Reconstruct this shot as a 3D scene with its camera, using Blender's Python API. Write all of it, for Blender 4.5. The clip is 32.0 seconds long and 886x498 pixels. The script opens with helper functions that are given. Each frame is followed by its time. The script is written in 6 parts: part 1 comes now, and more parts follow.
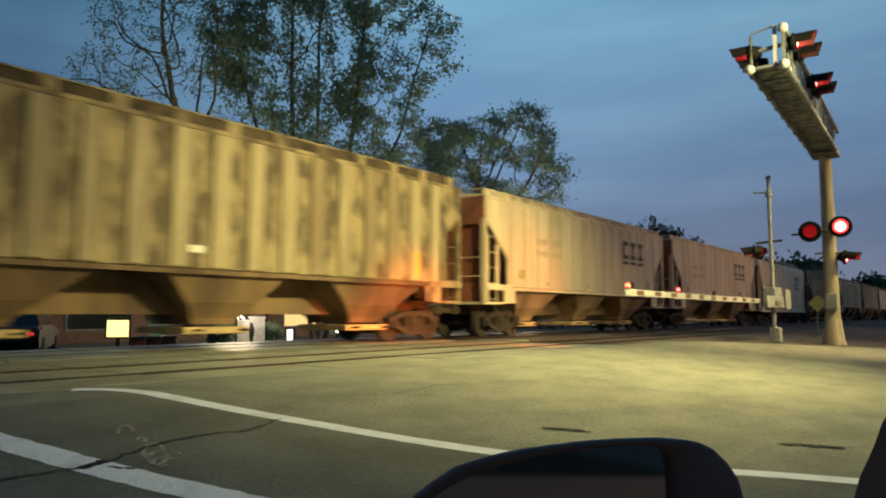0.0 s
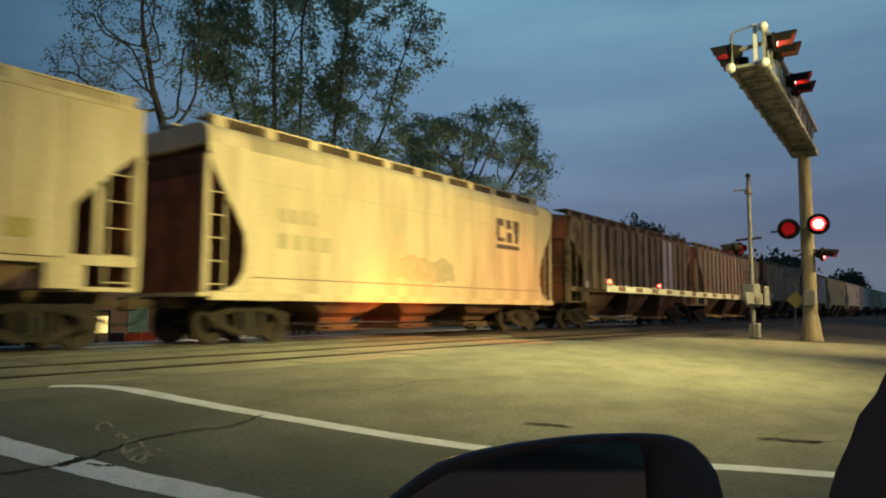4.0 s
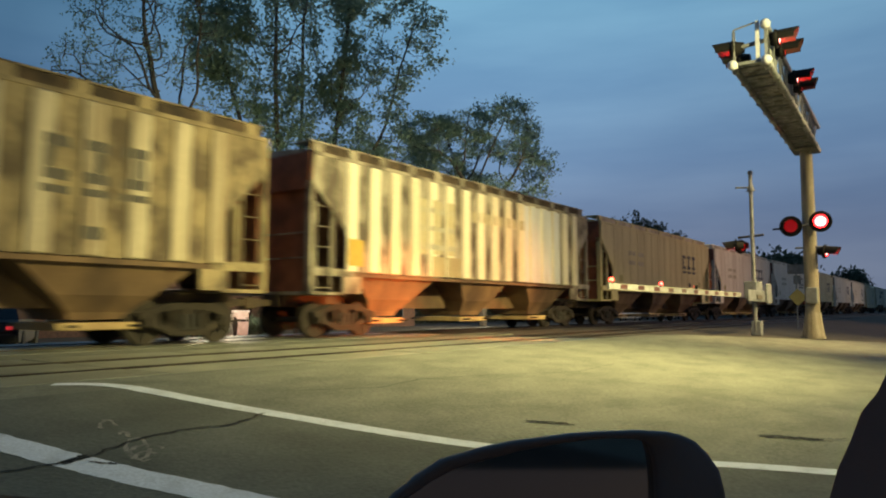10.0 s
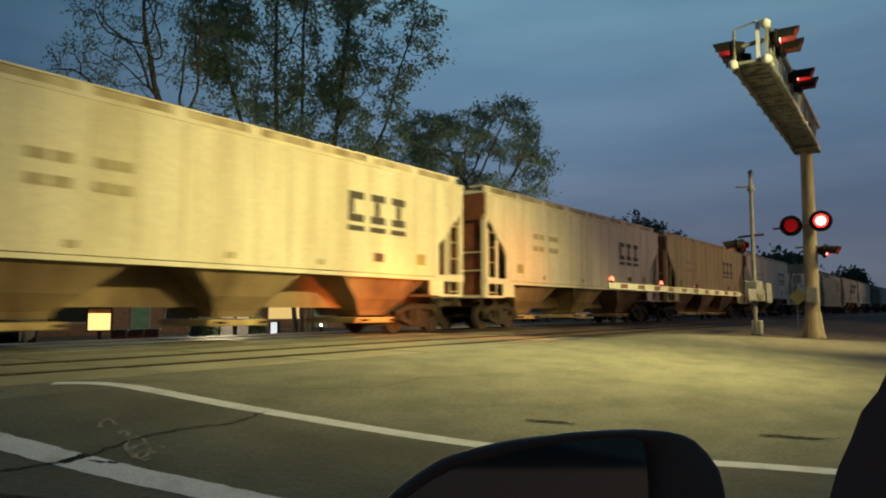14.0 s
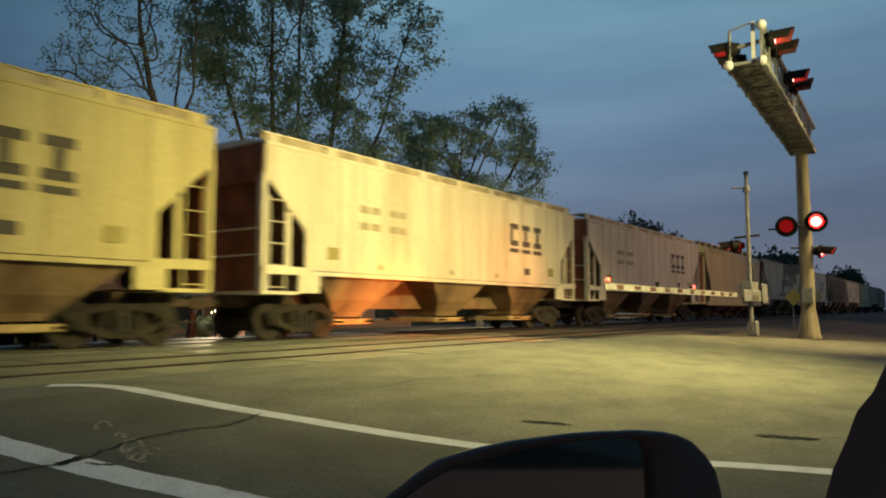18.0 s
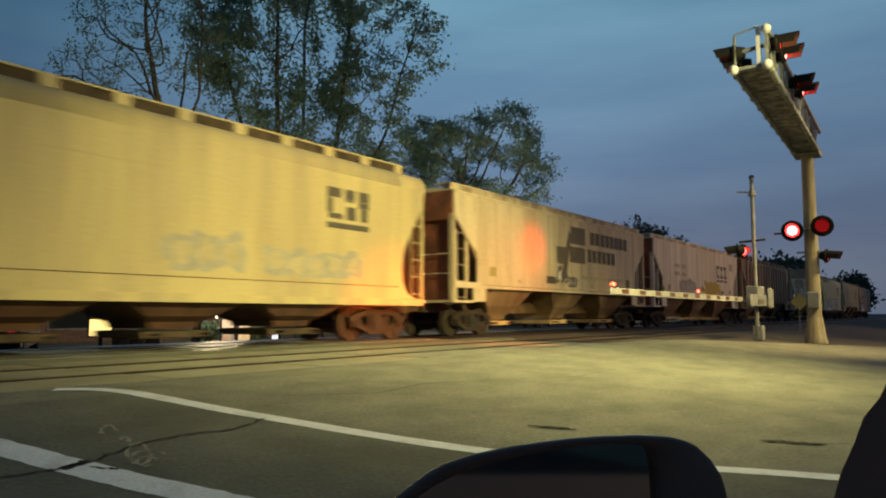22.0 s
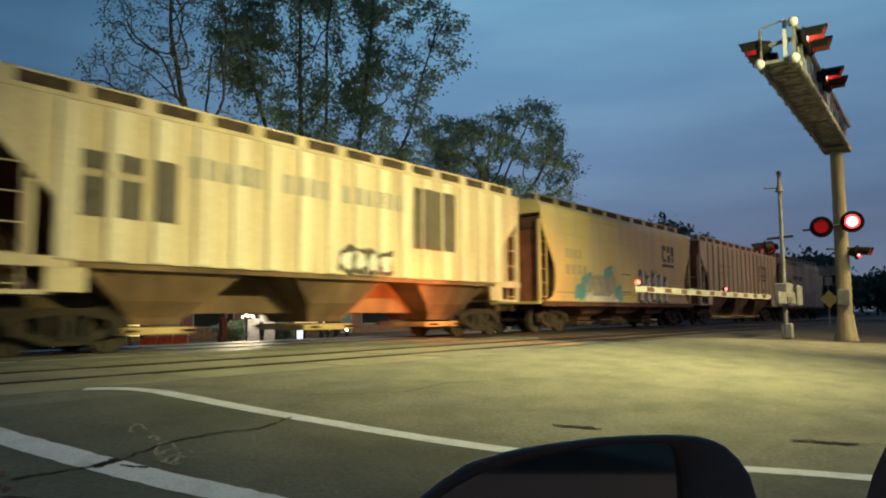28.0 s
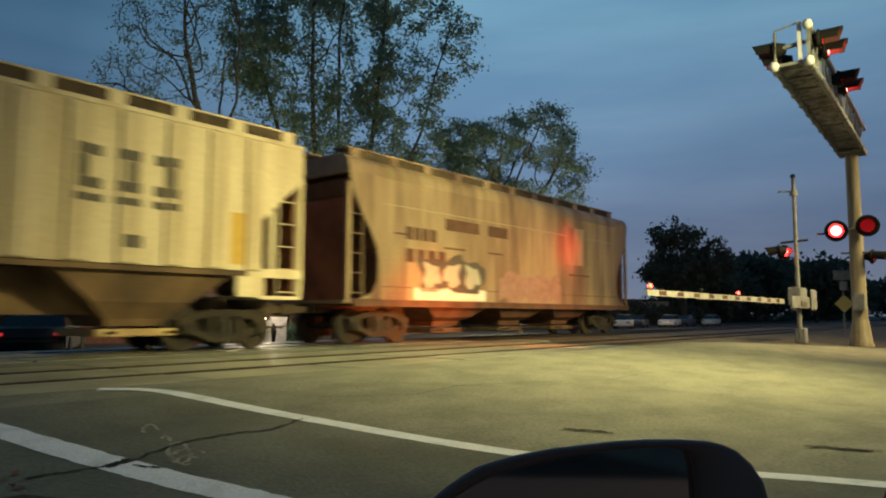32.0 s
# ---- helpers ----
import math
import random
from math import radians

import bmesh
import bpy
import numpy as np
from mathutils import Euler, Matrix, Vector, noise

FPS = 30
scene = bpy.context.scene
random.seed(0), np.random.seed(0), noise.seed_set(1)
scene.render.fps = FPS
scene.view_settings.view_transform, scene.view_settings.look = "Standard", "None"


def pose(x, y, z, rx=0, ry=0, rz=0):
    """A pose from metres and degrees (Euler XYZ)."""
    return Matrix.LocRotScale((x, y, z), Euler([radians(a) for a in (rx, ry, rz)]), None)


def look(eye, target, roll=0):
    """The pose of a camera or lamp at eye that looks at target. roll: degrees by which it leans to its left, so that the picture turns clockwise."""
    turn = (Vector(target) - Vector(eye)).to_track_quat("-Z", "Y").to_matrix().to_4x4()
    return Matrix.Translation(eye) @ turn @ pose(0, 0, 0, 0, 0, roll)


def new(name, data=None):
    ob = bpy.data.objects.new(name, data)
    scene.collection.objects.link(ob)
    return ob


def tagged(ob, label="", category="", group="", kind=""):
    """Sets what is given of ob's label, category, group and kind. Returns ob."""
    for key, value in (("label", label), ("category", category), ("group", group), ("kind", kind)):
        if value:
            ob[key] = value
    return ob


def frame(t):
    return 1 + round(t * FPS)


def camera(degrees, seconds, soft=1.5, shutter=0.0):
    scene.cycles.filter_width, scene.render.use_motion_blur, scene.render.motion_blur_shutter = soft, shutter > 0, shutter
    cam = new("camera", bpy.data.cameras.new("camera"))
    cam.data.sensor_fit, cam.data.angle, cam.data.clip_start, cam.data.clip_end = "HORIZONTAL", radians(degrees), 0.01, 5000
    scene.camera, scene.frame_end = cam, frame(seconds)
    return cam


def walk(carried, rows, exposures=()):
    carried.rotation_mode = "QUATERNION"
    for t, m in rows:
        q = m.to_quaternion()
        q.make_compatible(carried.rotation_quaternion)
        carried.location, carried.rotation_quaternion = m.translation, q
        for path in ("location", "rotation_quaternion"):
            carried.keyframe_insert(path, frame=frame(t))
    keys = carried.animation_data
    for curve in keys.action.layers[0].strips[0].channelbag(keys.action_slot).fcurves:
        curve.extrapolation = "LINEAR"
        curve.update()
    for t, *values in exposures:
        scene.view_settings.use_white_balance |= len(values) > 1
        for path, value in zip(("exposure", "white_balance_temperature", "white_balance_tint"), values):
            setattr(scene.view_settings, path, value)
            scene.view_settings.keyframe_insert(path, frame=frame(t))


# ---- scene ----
cam = camera(64.2, 32.0, soft=2.0, shutter=0.65)
EYE_Z = 0.73
# seconds, tilt, lean and heading of the camera, which is held by hand in a standing car
WALK = [
    (0, 95.335, -0.041, -52.529), (0.5, 95.574, -0.074, -53.444), (1, 95.408, -0.094, -54.145), (1.5, 95.249, -0.027, -54.234),
    (2, 95.115, -0.003, -54.118), (2.5, 95.089, -0.036, -54.019), (3, 95.028, -0.066, -53.972), (3.5, 95.029, -0.095, -53.933),
    (5.5, 94.955, -0.010, -53.904), (6, 94.941, -0.070, -53.894), (6.5, 94.901, -0.039, -53.905), (7, 94.875, 0.042, -53.944),
    (7.5, 94.843, 0.060, -53.974), (8, 94.816, 0.032, -53.944), (8.5, 94.833, -0.010, -53.895), (9, 94.839, -0.022, -53.838),
    (9.5, 94.846, -0.003, -53.788), (10, 94.842, -0.018, -53.778), (10.5, 94.873, 0.060, -53.702), (11, 94.907, 0.032, -53.612),
    (11.5, 94.871, 0.069, -53.594), (12, 94.785, 0.134, -53.634), (12.5, 94.741, 0.052, -53.722), (13, 94.771, 0.003, -53.777),
    (13.5, 94.784, -0.036, -53.789), (14, 94.780, -0.056, -53.769), (14.5, 94.777, -0.022, -53.789), (16.5, 94.717, -0.002, -53.963),
    (17, 94.701, -0.013, -54.044), (17.5, 94.771, 0.000, -54.053), (18, 94.875, 0.056, -54.050), (18.5, 94.912, 0.078, -54.021),
    (19, 94.868, 0.115, -54.001), (19.5, 94.846, 0.114, -53.964), (20, 94.879, 0.023, -53.935), (20.5, 94.965, 0.004, -53.828),
    (21, 94.997, -0.059, -53.768), (21.5, 95.095, 0.018, -53.728), (22, 95.227, 0.012, -53.671), (22.5, 95.287, 0.044, -53.555),
    (23, 95.288, 0.078, -53.370), (23.5, 95.224, 0.143, -52.983), (24, 95.148, 0.141, -52.599), (24.5, 95.191, 0.038, -52.483),
    (25, 95.366, -0.115, -52.638), (25.5, 95.423, -0.108, -52.723), (27.5, 95.233, 0.107, -51.969), (28, 95.166, 0.266, -51.765),
    (28.5, 95.178, 0.453, -51.718), (29, 95.204, 0.535, -51.668), (29.5, 95.154, 0.455, -51.775), (30, 95.194, 0.464, -51.897),
    (30.5, 95.208, 0.495, -51.804), (31, 95.332, 0.411, -51.431), (31.5, 95.380, 0.286, -51.140), (32, 95.380, -0.042, -50.867),
]
# the exposure and white balance drift as pale and dark cars pass
EXPOSURES = [(0, 0.22, 6640, 17), (1, 0.12, 6757, 17), (2, 0.04, 6874, 17), (3, -0.1, 6991, 17), (4.5, 0.06, 6846, 17), (6, 0.24, 6712, 17), (7, 0.24, 6649, 17), (8, 0.24, 6586, 17), (9, 0.28, 6523, 17), (10, 0.24, 6520, 17), (11, 0.1, 6575, 17), (12, 0.03, 6810, 17), (13, -0.13, 6902, 17), (14, -0.27, 6995, 17), (15.5, -0.2, 7049, 17), (17, -0.1, 7092, 17), (18, -0.1, 7115, 17), (19, -0.28, 7128, 17), (20, -0.28, 7140, 17), (21, -0.2, 6970, 17), (22, -0.1, 6830, 17), (23, 0, 6740, 17), (24, -0.02, 6740, 17), (25, -0.2, 6970, 17), (26.5, -0.08, 6685, 17), (28, 0.04, 6400, 17), (29, 0.02, 6375, 17), (30, -0.08, 6610, 17), (31, -0.04, 6710, 17), (32, 0, 6660, 17)]
walk(cam, [(t, pose(0, 0, EYE_Z, rx, ry, rz)) for t, rx, ry, rz in WALK], exposures=EXPOSURES)

# ---- world and lights ----
world = bpy.data.worlds.new("evening_sky")
scene.world = world
world.use_nodes = True
wn, wl = world.node_tree.nodes, world.node_tree.links
wn.clear()
w_out, w_bg = wn.new("ShaderNodeOutputWorld"), wn.new("ShaderNodeBackground")
w_co, w_sep, w_ramp = wn.new("ShaderNodeTexCoord"), wn.new("ShaderNodeSeparateXYZ"), wn.new("ShaderNodeValToRGB")
w_map, w_noise, w_cr, w_mix = wn.new("ShaderNodeMapping"), wn.new("ShaderNodeTexNoise"), wn.new("ShaderNodeValToRGB"), wn.new("ShaderNodeMixRGB")
w_map.inputs["Scale"].default_value = (1.5, 1.5, 9.0)
w_noise.inputs["Scale"].default_value, w_noise.inputs["Detail"].default_value = 1.6, 5.0
wl.new(w_co.outputs["Generated"], w_sep.inputs[0])
wl.new(w_co.outputs["Generated"], w_map.inputs[0])
wl.new(w_map.outputs[0], w_noise.inputs[0])
wl.new(w_noise.outputs[0], w_cr.inputs[0])
wl.new(w_sep.outputs[2], w_ramp.inputs[0])
e = w_ramp.color_ramp.elements
e[0].position, e[0].color = 0.0, (0.122, 0.160, 0.222, 1)
e[1].position, e[1].color = 1.0, (0.040, 0.117, 0.202, 1)
for p, c in ((0.10, (0.112, 0.162, 0.244, 1)), (0.20, (0.100, 0.182, 0.292, 1)), (0.30, (0.110, 0.226, 0.345, 1)), (0.42, (0.103, 0.247, 0.358, 1)), (0.6, (0.070, 0.180, 0.270, 1))):
    e.new(p).color = c
c = w_cr.color_ramp.elements
c[0].position, c[0].color = 0.34, (0.85, 0.88, 0.92, 1)
c[1].position, c[1].color = 0.66, (1.16, 1.12, 1.08, 1)
w_mix.blend_type = "MULTIPLY"
w_mix.inputs[0].default_value = 1.0
wl.new(w_ramp.outputs[0], w_mix.inputs[1])
wl.new(w_cr.outputs[0], w_mix.inputs[2])
# brighter towards the last daylight along the track
w_side, w_mix2 = wn.new("ShaderNodeValToRGB"), wn.new("ShaderNodeMixRGB")
w_side.color_ramp.elements[0].position, w_side.color_ramp.elements[0].color = 0.35, (0.52, 0.6, 0.66, 1)
w_side.color_ramp.elements[1].position, w_side.color_ramp.elements[1].color = 0.72, (1.42, 1.40, 1.38, 1)
w_side.color_ramp.elements.new(0.88).color = (1.32, 1.31, 1.29, 1)
w_side.color_ramp.elements.new(1.0).color = (0.98, 0.97, 0.98, 1)
wl.new(w_sep.outputs[0], w_side.inputs[0])
w_mix2.blend_type = "MULTIPLY"
w_mix2.inputs[0].default_value = 1.0
wl.new(w_mix.outputs[0], w_mix2.inputs[1])
wl.new(w_side.outputs[0], w_mix2.inputs[2])
# and darker in the half behind the watcher, away from the sunset
w_back, w_mix3 = wn.new("ShaderNodeValToRGB"), wn.new("ShaderNodeMixRGB")
w_back.color_ramp.elements[0].position, w_back.color_ramp.elements[0].color = 0.0, (0.58, 0.58, 0.6, 1)
w_back.color_ramp.elements[1].position, w_back.color_ramp.elements[1].color = 1.0, (1, 1, 1, 1)
w_half = wn.new("ShaderNodeMapRange")
w_half.inputs["From Min"].default_value, w_half.inputs["From Max"].default_value = -0.5, 0.05
wl.new(w_sep.outputs[1], w_half.inputs[0])
wl.new(w_half.outputs[0], w_back.inputs[0])
w_mix3.blend_type = "MULTIPLY"
w_mix3.inputs[0].default_value = 1.0
wl.new(w_mix2.outputs[0], w_mix3.inputs[1])
wl.new(w_back.outputs[0], w_mix3.inputs[2])
wl.new(w_mix3.outputs[0], w_bg.inputs[0])
w_bg.inputs[1].default_value = 1.0
wl.new(w_bg.outputs[0], w_out.inputs[0])


def lamp(name, kind, place, target, power, colour, size=0.3, angle=150, blend=0.6):
    data = bpy.data.lights.new(name, kind)
    data.energy, data.color = power, colour
    data.shadow_soft_size = size
    if kind == "SPOT":
        data.spot_size, data.spot_blend = radians(angle), blend
    ob = new(name, data)
    ob.matrix_world = look(place, target)
    return ob


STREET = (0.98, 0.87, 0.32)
# unseen street lamps along the road beside the track, and one behind the car
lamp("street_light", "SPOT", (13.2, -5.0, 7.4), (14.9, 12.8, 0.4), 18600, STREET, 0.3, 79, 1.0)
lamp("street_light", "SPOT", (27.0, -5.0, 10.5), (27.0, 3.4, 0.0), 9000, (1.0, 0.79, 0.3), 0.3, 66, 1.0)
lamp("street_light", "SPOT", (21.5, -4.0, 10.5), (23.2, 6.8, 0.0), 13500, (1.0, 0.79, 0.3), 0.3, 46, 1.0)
# added to lift the near road; no lamp is known here
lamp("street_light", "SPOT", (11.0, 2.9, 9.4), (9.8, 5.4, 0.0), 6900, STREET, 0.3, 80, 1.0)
# two more added down the road, to warm the far cars
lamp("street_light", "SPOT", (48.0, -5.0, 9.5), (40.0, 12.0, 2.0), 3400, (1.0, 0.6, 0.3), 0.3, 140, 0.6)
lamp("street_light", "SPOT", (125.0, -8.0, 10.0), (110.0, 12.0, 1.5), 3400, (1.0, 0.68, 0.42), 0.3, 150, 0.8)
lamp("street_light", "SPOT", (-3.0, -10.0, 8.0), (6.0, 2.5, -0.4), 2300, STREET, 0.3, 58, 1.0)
# added lights behind the tracks, under the trees, to brighten them and the street
lamp("shop_light", "POINT", (20.0, 27.5, 3.6), (20.0, 27.5, 0.0), 750, (1.0, 0.86, 0.5), 0.25)
# this one backs the bulbs of the pier lamp
lamp("shop_light", "POINT", (18.4, 24.1, 1.1), (18.4, 24.1, 0.0), 70, (1.0, 0.85, 0.6), 0.1)
lamp("shop_light", "POINT", (41.0, 25.0, 4.0), (41.0, 25.0, 0.0), 3800, (1.0, 0.86, 0.5), 0.25)
lamp("shop_light", "POINT", (72.0, 25.5, 4.0), (72.0, 25.5, 0.0), 900, (1.0, 0.8, 0.55), 0.25)
# added steady spot, off the fixtures, for the flashers' red on the train
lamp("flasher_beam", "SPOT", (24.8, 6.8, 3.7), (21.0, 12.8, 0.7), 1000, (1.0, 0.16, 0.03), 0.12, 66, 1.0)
# added strong spot below the arm, for the gate lamps' red on the hoppers
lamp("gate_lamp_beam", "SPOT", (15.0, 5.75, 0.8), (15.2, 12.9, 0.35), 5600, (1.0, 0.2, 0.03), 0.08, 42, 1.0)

# ---- materials ----


def material(name, base, rough=0.6, metal=0.0, dark=None, scale=3.0, stretch=(1, 1, 1), amount=0.5, bump=0.0, fine=40.0, emit=None, strength=1.0, low=0.35, high=0.7):
    """A surface with stains at one scale and grain at another."""
    m = bpy.data.materials.new(name)
    m.use_nodes = True
    n, l = m.node_tree.nodes, m.node_tree.links
    b = n["Principled BSDF"]
    b.inputs["Base Color"].default_value = (*base, 1)
    b.inputs["Roughness"].default_value, b.inputs["Metallic"].default_value = rough, metal
    if emit:
        b.inputs["Emission Color"].default_value = (*emit, 1)
        b.inputs["Emission Strength"].default_value = strength
    if dark:
        co, mp, t1, t2 = n.new("ShaderNodeTexCoord"), n.new("ShaderNodeMapping"), n.new("ShaderNodeTexNoise"), n.new("ShaderNodeTexNoise")
        info, add = n.new("ShaderNodeObjectInfo"), n.new("ShaderNodeVectorMath")
        ramp, mix, mix2 = n.new("ShaderNodeValToRGB"), n.new("ShaderNodeMixRGB"), n.new("ShaderNodeMixRGB")
        add.operation = "ADD"
        l.new(co.outputs["Object"], add.inputs[0])
        l.new(info.outputs["Random"], add.inputs[1])
        l.new(add.outputs[0], mp.inputs[0])
        mp.inputs["Scale"].default_value = stretch
        t1.inputs["Scale"].default_value, t1.inputs["Detail"].default_value = scale, 6
        t2.inputs["Scale"].default_value, t2.inputs["Detail"].default_value = fine, 3
        l.new(mp.outputs[0], t1.inputs[0])
        l.new(co.outputs["Object"], t2.inputs[0])
        ramp.color_ramp.elements[0].position, ramp.color_ramp.elements[1].position = low, high
        l.new(t1.outputs[0], ramp.inputs[0])
        mix.inputs[1].default_value, mix.inputs[2].default_value = (*dark, 1), (*base, 1)
        l.new(ramp.outputs[0], mix.inputs[0])
        mix2.blend_type = "MULTIPLY"
        mix2.inputs[0].default_value = amount
        l.new(mix.outputs[0], mix2.inputs[1])
        l.new(t2.outputs[0], mix2.inputs[2])
        gain = n.new("ShaderNodeMixRGB")
        gain.blend_type = "MULTIPLY"
        gain.inputs[0].default_value = 1.0
        gain.inputs[2].default_value = (1 + amount, 1 + amount, 1 + amount, 1)
        l.new(mix2.outputs[0], gain.inputs[1])
        l.new(gain.outputs[0], b.inputs["Base Color"])
        if bump:
            bp = n.new("ShaderNodeBump")
            bp.inputs["Strength"].default_value, bp.inputs["Distance"].default_value = bump, 0.02
            l.new(t2.outputs[0], bp.inputs["Height"])
            l.new(bp.outputs[0], b.inputs["Normal"])
    return m


M_ASPHALT = material("asphalt", (0.15, 0.154, 0.124), 0.85, dark=(0.1, 0.104, 0.082), scale=1.3, stretch=(1, 1.5, 1), amount=0.75, bump=0.6, fine=26, low=0.34, high=0.62)
M_PATCH = material("dark_asphalt", (0.122, 0.126, 0.104), 0.85, dark=(0.07, 0.074, 0.06), scale=1.1, amount=0.65, bump=0.5, fine=30)
M_CONCRETE = material("crossing_concrete", (0.215, 0.225, 0.185), 0.46, dark=(0.12, 0.128, 0.105), scale=1.2, amount=0.5, bump=0.25, fine=40)
M_BALLAST = material("dark_ballast", (0.056, 0.048, 0.04), 0.95, dark=(0.03, 0.026, 0.022), scale=1.5, amount=0.7, bump=0.9, fine=22)
M_SOIL = material("leaf_litter", (0.07, 0.045, 0.028), 0.95, dark=(0.03, 0.022, 0.016), scale=4, amount=0.8, bump=0.9, fine=26)
M_SPILL = material("pale_spill", (0.24, 0.22, 0.19), 0.8, dark=(0.1, 0.1, 0.085), scale=9, amount=0.5, low=0.4, high=0.6)
M_DRYLEAF = material("dry_leaf", (0.16, 0.07, 0.035), 0.8, dark=(0.08, 0.045, 0.025), scale=9)
M_LINE = material("road_paint", (0.6, 0.63, 0.7), 0.7, dark=(0.36, 0.38, 0.4), scale=3.5, amount=0.5, bump=0.3, fine=45, low=0.2, high=0.5)
M_CRACK = material("crack_dirt", (0.02, 0.019, 0.017), 0.95, dark=(0.012, 0.012, 0.011), scale=5)
M_RAIL = material("rail_steel", (0.045, 0.037, 0.03), 0.4, 0.35, dark=(0.025, 0.02, 0.016), scale=3, amount=0.3)
M_GRATE = material("walkway_steel", (0.34, 0.36, 0.42), 0.7, 0.1, dark=(0.085, 0.095, 0.1), scale=4, amount=0.4)
M_STEEL = material("galvanised_steel", (0.21, 0.225, 0.25), 0.6, 0.2, dark=(0.125, 0.135, 0.145), scale=4, amount=0.4)
M_WOOD = material("weathered_pole_wood", (0.33, 0.3, 0.24), 0.85, dark=(0.21, 0.18, 0.13), scale=2.0, stretch=(4, 4, 0.4), amount=0.6, bump=0.5, fine=30)
M_BLACK = material("black_enamel", (0.013, 0.013, 0.014), 0.6)
M_BLACK.node_tree.nodes["Principled BSDF"].inputs["Specular IOR Level"].default_value = 0.12
# also used as the shade in the gap under the roof boards
M_GRIME_SHADE = material("grime_and_roof_shade", (0.10, 0.068, 0.042), 0.85, dark=(0.03, 0.022, 0.016), scale=2.5, amount=0.6)
# rust and wheel grime, darkened further for the shade under the cars
M_RUST = material("rusty_iron_in_shade", (0.036, 0.028, 0.021), 0.9, dark=(0.016, 0.013, 0.011), scale=3.0, amount=0.5)
M_WHEEL = material("grimy_steel_in_shade", (0.034, 0.027, 0.021), 0.85, dark=(0.016, 0.013, 0.011), scale=3.0, amount=0.5)
M_HOPPER = material("hopper_tan", (0.28, 0.2, 0.115), 0.8, dark=(0.1, 0.062, 0.038), scale=0.8, stretch=(1, 1, 0.4), amount=0.6, low=0.38, high=0.66)
M_HOPPER_BROWN = material("hopper_brown", (0.21, 0.135, 0.075), 0.85, dark=(0.07, 0.045, 0.03), scale=0.8, stretch=(1, 1, 0.4), amount=0.6, low=0.38, high=0.66)
M_GATE = material("gate_tan", (0.5, 0.38, 0.18), 0.7, dark=(0.3, 0.2, 0.1), scale=2.0, amount=0.4)
M_BROWN = material("end_brown", (0.14, 0.068, 0.042), 0.85, dark=(0.06, 0.032, 0.022), scale=1.5, amount=0.5)
M_OXIDE = material("red_oxide_end", (0.3, 0.105, 0.055), 0.85, dark=(0.13, 0.05, 0.03), scale=1.5, amount=0.5)
M_DARK = material("dark_steel", (0.03, 0.028, 0.026), 0.8, dark=(0.016, 0.015, 0.014), scale=2)
M_LETTER = material("black_lettering", (0.03, 0.028, 0.027), 0.7, dark=(0.08, 0.072, 0.06), scale=5, amount=0.4, low=0.55, high=0.75)
M_FADED = material("faded_lettering", (0.37, 0.32, 0.2), 0.8, dark=(0.47, 0.41, 0.27), scale=5, amount=0.4)
M_OLIVE = material("olive_plate", (0.36, 0.33, 0.12), 0.7, dark=(0.34, 0.28, 0.1), scale=4)
M_YELLOW = material("yellow_marking", (0.52, 0.34, 0.06), 0.7, dark=(0.45, 0.3, 0.06), scale=4)
M_WHITE = material("white_paint", (0.78, 0.77, 0.74), 0.6, dark=(0.6, 0.58, 0.53), scale=4, amount=0.3)
M_ARMWHITE = material("worn_white_sheeting", (0.28, 0.285, 0.29), 0.6, dark=(0.2, 0.2, 0.2), scale=4, amount=0.3)
M_BARK = material("bark", (0.1, 0.09, 0.075), 0.95, dark=(0.06, 0.054, 0.046), scale=4, stretch=(3, 3, 0.6), amount=0.6)
M_LEAF = material("leaf_green", (0.14, 0.22, 0.15), 0.6, dark=(0.095, 0.15, 0.105), scale=0.8, amount=0.4)
M_LEAF_FAR = material("leaf_dark", (0.095, 0.11, 0.075), 0.8, dark=(0.065, 0.075, 0.055), scale=0.5, amount=0.4)
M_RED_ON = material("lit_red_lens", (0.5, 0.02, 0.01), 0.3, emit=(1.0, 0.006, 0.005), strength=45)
M_BEAM = material("added_beam_emitter", (0.5, 0.02, 0.01), 0.3, emit=(1.0, 0.02, 0.012), strength=520000)
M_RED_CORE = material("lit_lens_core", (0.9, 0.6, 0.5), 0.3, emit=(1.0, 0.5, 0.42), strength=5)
# the unlit lens gets a faint red emission of its own
M_RED_OFF = material("unlit_lens_faint_glow", (0.55, 0.02, 0.02), 0.3, emit=(1.0, 0.012, 0.016), strength=0.16)
# paler and redder than the black outside, to imitate the lamp's red glow
M_VISOR = material("visor_inside_red_tint", (0.1, 0.035, 0.035), 0.6)
M_CAP = material("cream_tube_cap", (0.42, 0.46, 0.56), 0.6, dark=(0.4, 0.41, 0.45), scale=6, amount=0.3)
M_RED_PAINT = material("red_stripe", (0.07, 0.018, 0.014), 0.6, dark=(0.045, 0.015, 0.012), scale=5, amount=0.3)
# base raised well above black, to put in the haze over the car
M_CARBLACK = material("haze_lifted_black_plastic", (0.2, 0.15, 0.135), 0.35)
M_CARBLACK.node_tree.nodes["Principled BSDF"].inputs["Specular IOR Level"].default_value = 0.25
M_GATE_RED = material("lit_gate_lamp", (0.5, 0.02, 0.01), 0.3, emit=(1.0, 0.05, 0.034), strength=17)
M_GATE_TIP = material("lit_tip_lamp", (0.5, 0.1, 0.02), 0.3, emit=(1.0, 0.06, 0.03), strength=13)
M_AMBER = material("amber_glint_paint", (0.6, 0.25, 0.02), 0.2)
# raised above black in the same way, for haze over the pillar
M_TRIM = material("haze_lifted_black_trim", (0.24, 0.16, 0.14), 0.85)
